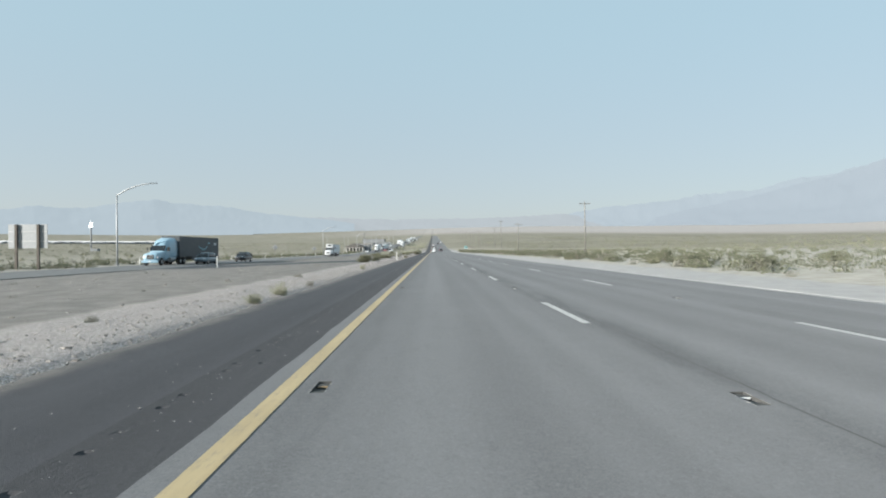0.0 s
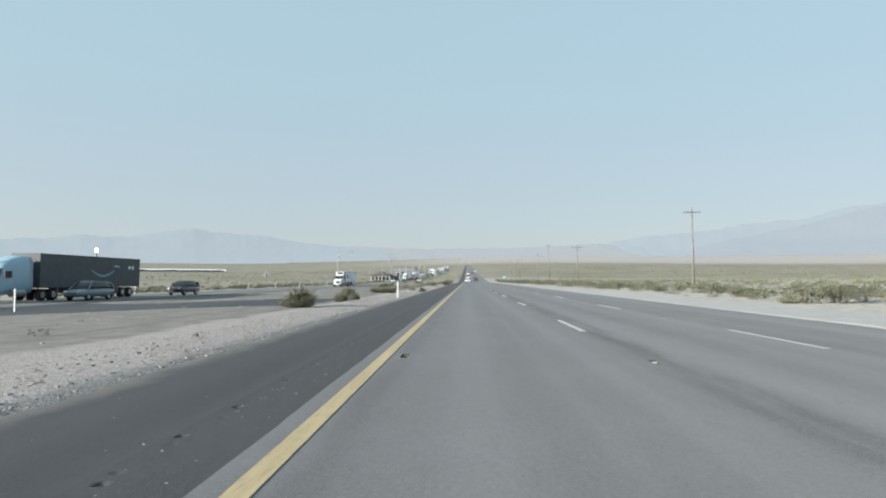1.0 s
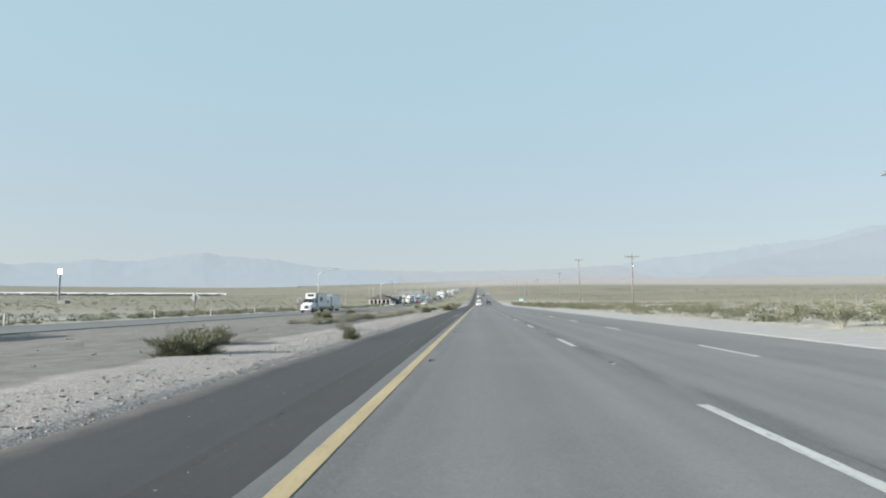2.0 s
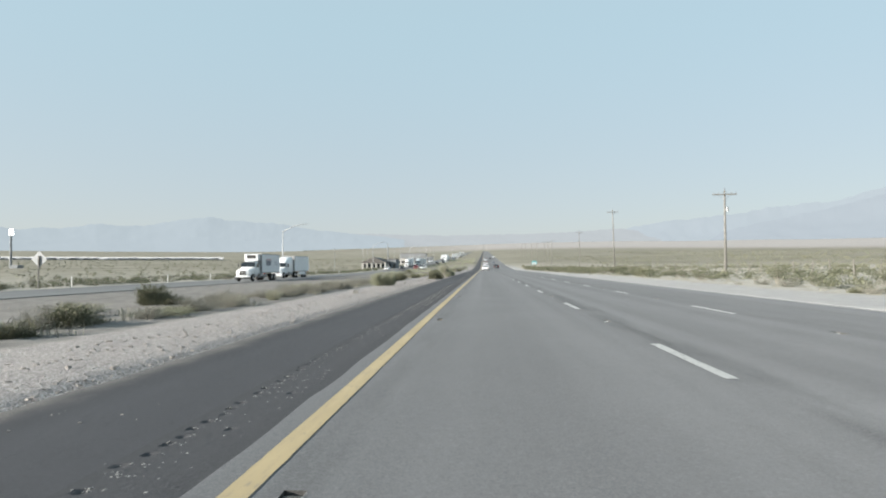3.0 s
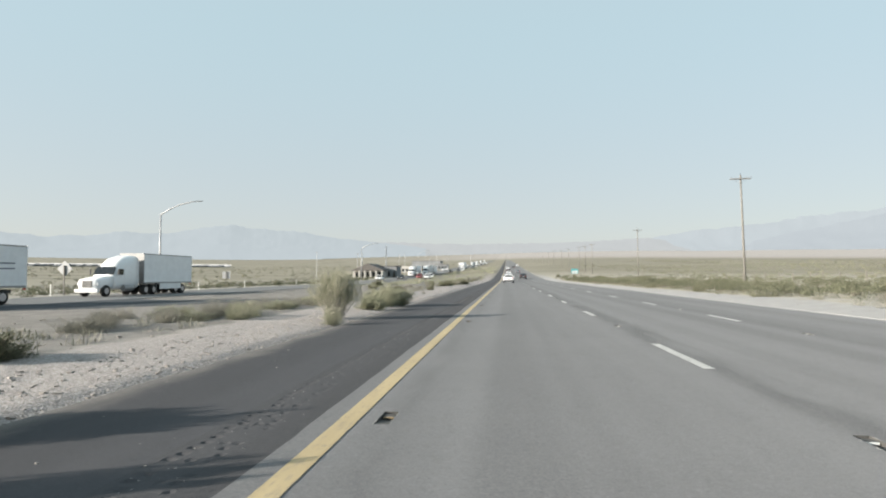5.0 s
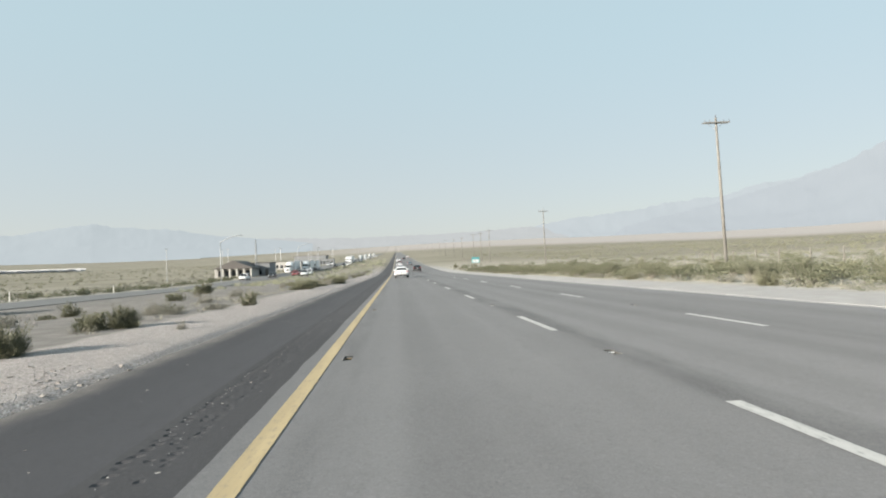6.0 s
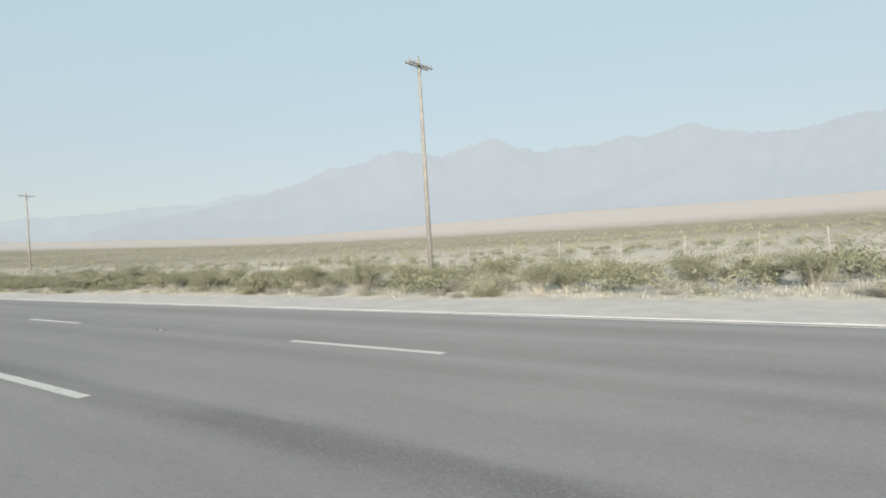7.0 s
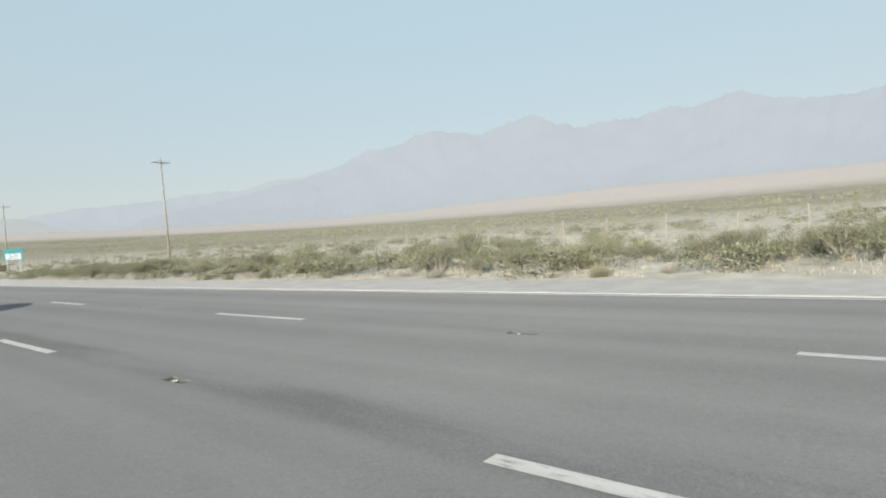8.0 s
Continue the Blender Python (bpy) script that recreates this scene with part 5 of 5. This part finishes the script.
# ---- recessed road markers ----
def road_marker(lens, at):
    """A slot that ramps down into the road, with a lens standing at its deep end."""
    ob = empty("road_marker", "recessed road marker in a milled slot", "road marker", at, 0, "road markers")
    w, ln, deep = SLOT_W / 2, SLOT_L, -0.036
    bm = bmesh.new()
    floor_ = [(-w, 0, -0.001), (w, 0, -0.001), (-w, ln * .62, deep), (w, ln * .62, deep), (-w, ln, deep), (w, ln, deep)]
    p = [bm.verts.new(c) for c in floor_]
    top = [bm.verts.new((x, y, 0.0)) for x, y, _ in floor_]
    bm.faces.new((p[0], p[1], p[3], p[2])), bm.faces.new((p[2], p[3], p[5], p[4]))
    for i, j in ((0, 2), (2, 4), (4, 5), (5, 3), (3, 1)):
        bm.faces.new((p[i], p[j], top[j], top[i]))
    part("slot", bm, M_PIT, ob, "dark milled slot")
    bm = bmesh.new()
    rng = random.Random(5)
    for k in range(14):                        # chipped rim
        side = -1 if k % 2 else 1
        box(bm, side * (w + .002 + rng.uniform(0, .008)), rng.uniform(0, ln), .001, rng.uniform(.006, .016), rng.uniform(.015, .05), .002, 0, Matrix.Rotation(rng.uniform(-.4, .4), 3, "Z"))
    part("rim", bm, M_GRIT, ob, "chipped pale rim")
    body = block("housing", 0, ln * .78, -.023, .105, .10, .026, M_PIT, ob, 0.006)
    block("lens", 0, ln * .78 - .052, -.017, .095, .008, .014, lens, body, 0.0)
    return ob


mothers = {}
for xx, y, kind in SLOTS:
    at = pose(xx, y, level(xx, y) + 0.004, math.degrees(math.atan2(level(xx, y + 1) - level(xx, y), 1.0)), 0, 0)
    if kind not in mothers:
        mothers[kind] = road_marker({"amber": M_AMBER, "white": M_SIGNWHITE}[kind], (0, 0, 0))
        mothers[kind].matrix_world = at
    else:
        copy_thing(mothers[kind], at)


# ---- stones ----
def stone_shape(rng, r):
    """Eight-cornered rough stone: corners of a squashed box pushed about."""
    c = np.array([(x, y, z) for z in (-.6, .7) for y in (-1, 1) for x in (-1, 1)], float) * r
    return c * rng.uniform(0.55, 1.15, (8, 3)) * np.array([1, rng.uniform(.6, 1.2), rng.uniform(.45, .8)])


STONE_FACES = np.array([(0, 2, 3, 1), (4, 5, 7, 6), (0, 1, 5, 4), (2, 6, 7, 3), (0, 4, 6, 2), (1, 3, 7, 5)])


def stones(name, label, places, mat=M_ROCK):
    rng = np.random.default_rng(9)
    v, f = [], []
    for k, (x, y, r, z) in enumerate(places):
        s = stone_shape(rng, r)
        a = rng.uniform(0, 6.283)
        c, sn = math.cos(a), math.sin(a)
        v.append(np.stack([s[:, 0] * c - s[:, 1] * sn + x, s[:, 0] * sn + s[:, 1] * c + y, s[:, 2] + z + r * .2], axis=1))
        f.append(STONE_FACES + 8 * k)
    return tagged(new(name, mesh_of(name, np.concatenate(v), np.concatenate(f), mat)), label, "gravel", kind="stuff")


def verge_spots(n, x0, x1, y0, y1, r0, r1):
    out = []
    for i in range(n):
        x, y = random.uniform(x0, x1), random.uniform(y0, y1)
        out.append((x, y, r0 + (r1 - r0) * random.random() ** 3, ground_z(x, y)))
    return out


stones("verge_gravel", "loose pale stones on the gravel verge", verge_spots(15000, -4.7, -2.75, 2, 195, .008, .031))
stones("median_gravel", "scattered stones in the dusty median", verge_spots(1500, -20, -5.4, 5, 250, .01, .05))
stones("edge_gravel", "loose stones on the pale right-hand verge", verge_spots(3000, 11.6, 16.5, 120, 300, .006, .016))
stones("shoulder_grit", "bits of gravel strewn on the dark shoulder", [(x, y, r, 0.0) for x, y, r, z in verge_spots(700, -2.7, -0.35, 4, 215, .004, .012)])
crumbs = []
while len(crumbs) < 4200:
    y = random.uniform(0, 205)
    if noise.noise((0.3, y * 0.11, 0)) < random.uniform(-0.2, 0.35) or ((y < 95 or y > 165) and random.random() < 0.7):
        continue
    y = round(y / BEAT) * BEAT + random.gauss(0.03, 0.028)
    x = random.gauss(-0.83, 0.05) if random.random() < 0.5 else random.uniform(-0.92, -0.42)
    crumbs.append((x, y, 0.002 + 0.007 * random.random() ** 2, -0.002))
for i in range(2200):
    y = BEAT * random.randint(615, 662) + random.gauss(0.04, 0.016)
    crumbs.append((random.uniform(-0.93, -0.45), y, 0.003 + 0.006 * random.random() ** 2, -0.003))
stones("rumble_crumbs", "broken asphalt crumbs lying in the rumble strip", crumbs, M_GRIT)
for x, y, r in ((-4.1, 181.3, .13), (-3.75, 179.8, .1), (-4.0, 179.5, .12), (-4.3, 150.3, .09), (-8.6, 158.5, .12), (-9.4, 120.0, .1), (-3.8, 115.0, .08), (-4.3, 52.0, .09)):
    rng = np.random.default_rng(int(y * 10))
    bm = bmesh.new()
    bmesh.ops.create_icosphere(bm, subdivisions=2, radius=r * .8)
    for v in bm.verts:
        v.co *= 1 + 0.8 * noise.noise(v.co * (1.5 / r) + Vector((y, x, 0)))
        v.co.z *= 0.75
    ob = part("rock", bm, M_DARKROCK)
    ob.matrix_world = pose(x, y, ground_z(x, y) + r * .35, 0, 0, y * 7)
    tagged(ob, "dark rough rock lying on the gravel verge", "rock")

# ---- truck stop and traffic beyond the oncoming road ----
M_WALL = simple("pale_wall", (0.36, 0.35, 0.33), (0.44, 0.43, 0.41), 0.8, scale=1.5)
M_ROOFDARK = simple("dark_roof", (0.075, 0.07, 0.066), (0.12, 0.11, 0.105), 0.8, scale=2)
M_GREYWALL = simple("grey_wall", (0.16, 0.17, 0.18), (0.22, 0.23, 0.24), 0.8, scale=1.5)


def hall(x, y):
    """A low hall with a dark gable roof and a row of columns in front."""
    ob = empty("rest_house", "low pale hall with a dark gable roof and columns", "building", (x, y, level(x, y)), 0)
    w, d = 11.6, 16.0
    block("wall", 0, d / 2, 1.3, w - 1.2, d - 1.5, 2.8, M_WALL, ob, 0.02)
    bm = bmesh.new()
    a = [(-w / 2, -.4, 2.7), (w / 2, -.4, 2.7), (w / 2 - .4, -.4, 3.0), (0, -.4, 5.2), (-w / 2 + .4, -.4, 3.0)]
    loft(bm, [a, [(p[0], d + .4, p[2]) for p in a]])
    part("roof", bm, M_ROOFDARK, ob)
    for i in range(6):
        block("column", -w / 2 + .7 + i * (w - 1.4) / 5, 0, 1.35, .55, .55, 2.7, M_WALL, ob, 0.02)
        if i < 5:
            win = block("window", -w / 2 + .7 + (i + .5) * (w - 1.4) / 5, .72, 1.4, 1.2, .08, 1.7, M_GLASS, ob, 0.01)
            block("frame", -w / 2 + .7 + (i + .5) * (w - 1.4) / 5, .69, .5, 1.3, .1, .1, M_GREYWALL, win, 0.0)
    return ob


def shed(x, y, w, h, d, mat, label):
    ob = empty("shop_building", label, "building", (x, y, level(x, y)), 0)
    block("wall", 0, d / 2, h / 2 - .2, w, d, h + .4, mat, ob, 0.02)
    block("roof", 0, d / 2, h + .08, w + .5, d + .5, .22, M_ROOFDARK, ob, 0.02)
    for i in range(max(2, int(w / 2.2))):
        block("window", -w / 2 + 1.1 + i * 2.2, -.02, 1.3, 1.3, .06, 1.5, M_GLASS, ob, 0.0)
    block("door", w / 2 - .9, -.02, 1.05, .9, .06, 2.1, M_DARKPOST, ob, 0.0)
    return ob


hall(-47.5, 362)
shed(-38.8 - 3.5, 372, 6.5, 4.1, 9, M_GREYWALL, "grey block building beside the hall")
shed(-54, 470, 12, 3.6, 10, M_WALL, "pale low shop building at the truck stop")
shed(-44, 560, 9, 3.4, 9, M_GREYWALL, "small grey shop building at the truck stop")
shed(-60, 600, 22, 6, 16, M_GREYWALL, "grey warehouse at the truck stop")


def mast(x, y, high):
    ob = empty("radio_mast", "thin lattice radio mast behind the hall", "mast", (x, y, level(x, y)))
    for i in range(3):
        a = i * 2.094
        bm = bmesh.new()
        rod(bm, (.5 * math.cos(a), .5 * math.sin(a), 0), (.14 * math.cos(a), .14 * math.sin(a), high), .07, .05, 6)
        part("leg", bm, M_GALV, ob)
    for k in range(9):
        z0, z1 = high * k / 9, high * (k + 1) / 9
        r0, r1 = .5 - .36 * k / 9, .5 - .36 * (k + 1) / 9
        bm = bmesh.new()
        for i in range(3):
            a, b = i * 2.094, (i + 1) * 2.094
            rod(bm, (r0 * math.cos(a), r0 * math.sin(a), z0), (r1 * math.cos(b), r1 * math.sin(b), z1), .03, seg=4)
        part("brace", bm, M_GALV, ob)
    return ob


mast(-42.2, 368, 11.5)
random.seed(33)
queue_semi = semi("white semi truck waiting in a line of traffic", M_CABWHITE, M_BOXWHITE, on_road(-33, 420), 180, 12.5, "traffic at the truck stop")
queue_car = car("white car waiting in a line of traffic", "car", M_CARWHITE, on_road(-36, 330), 180, suv=True, group="traffic at the truck stop")
dark_car = car("dark car waiting in a line of traffic", "car", M_CARBLACK, on_road(-32.5, 345), 180, group="traffic at the truck stop")
car("red car standing beside the oncoming road", "car", M_CARRED, on_road(-27.5, 352), 180, group="traffic at the truck stop")
for i in range(40):
    y = 345 + 16 * i * (1 + 0.02 * i) / 1.6 + random.uniform(-4, 4)
    x = random.choice([-32.4, -36.4, -36.4, -31, -27, -24])
    src = random.choice([queue_car, queue_car, dark_car, queue_semi])
    g = math.degrees(math.atan2(level(x, y + 3) - level(x, y - 3), 6))
    copy_thing(src, pose(x, y, level(x, y) + .02, -g, 0, 180 + random.uniform(-2, 2)))

# light poles at the truck stop
for x, y in ((-54, 380), (-57, 384), (-30, 420), (-44, 520), (-26, 600), (-62, 350), (-41, 400), (-49, 430), (-38, 455), (-52, 540), (-33, 500), (-46, 610)):
    ob = empty("light_pole", "thin grey light pole at the truck stop", "light pole", (x, y, level(x, y)), 0, "light poles")
    bm = bmesh.new()
    rod(bm, (0, 0, 0), (0, 0, 9), .1, .07, 8)
    part("pole", bm, M_GALV, ob)
    block("lamp_head", 0, 0, 9.05, 1.1, .3, .12, M_SIGNBACK, ob, 0.02)

# ---- solar plant: mirror field and receiver tower ----
M_MIRROR = Nodes("heliostat_mirror").set(Base_Color=(0.24, 0.25, 0.265), Roughness=0.7, Metallic=0.0)
mv = []
n_face = Vector((-0.45, -0.78, 0.45)).normalized()
random.seed(8)
for j in range(14):
    r = 800 + 13 * j
    for i in range(330):
        az = radians(24.4 + 0.9 * random.random() + 40 * (i + random.random()) / 330 + 0.02 * j)
        x, y = -math.sin(az) * r, 100 + math.cos(az) * r
        z = far_rise(x, y) + 1.6
        w, h = 2.5, 1.5
        t = Vector((0, 0, 1)).cross(n_face).normalized()
        u = t * w
        k = n_face.cross(t).normalized() * h
        c = Vector((x, y, z))
        mv += [tuple(c - u - k), tuple(c + u - k), tuple(c + u + k), tuple(c - u + k)]
tagged(new("heliostat_field", loose_mesh("heliostat_field", mv, M_MIRROR)), "bright field of mirrors of a solar plant far away", "solar field", kind="stuff")

tx, ty = -190.0, 330.0
tower = empty("solar_tower", "tall solar tower with a glowing white receiver", "tower", (tx, ty, far_rise(tx, ty)))
bm = bmesh.new()
rod(bm, (0, 0, 0), (0, 0, 13.6), 0.42, 0.36, 16)
part("shaft", bm, M_GREYWALL, tower)
M_GLOW = Nodes("receiver_glow").set(Base_Color=(0.9, 0.9, 0.9), Emission_Color=(1.0, 0.99, 0.96), Emission_Strength=2.2)
bm = bmesh.new()
rod(bm, (0, 0, 13.6), (0, 0, 15.9), 0.72, 0.72, 16)
part("receiver", bm, M_GLOW, tower, "glowing white receiver")
block("power_block", 2.4, 0, 0.7, 3.6, 3.0, 1.4, M_GREYWALL, tower, 0.1)
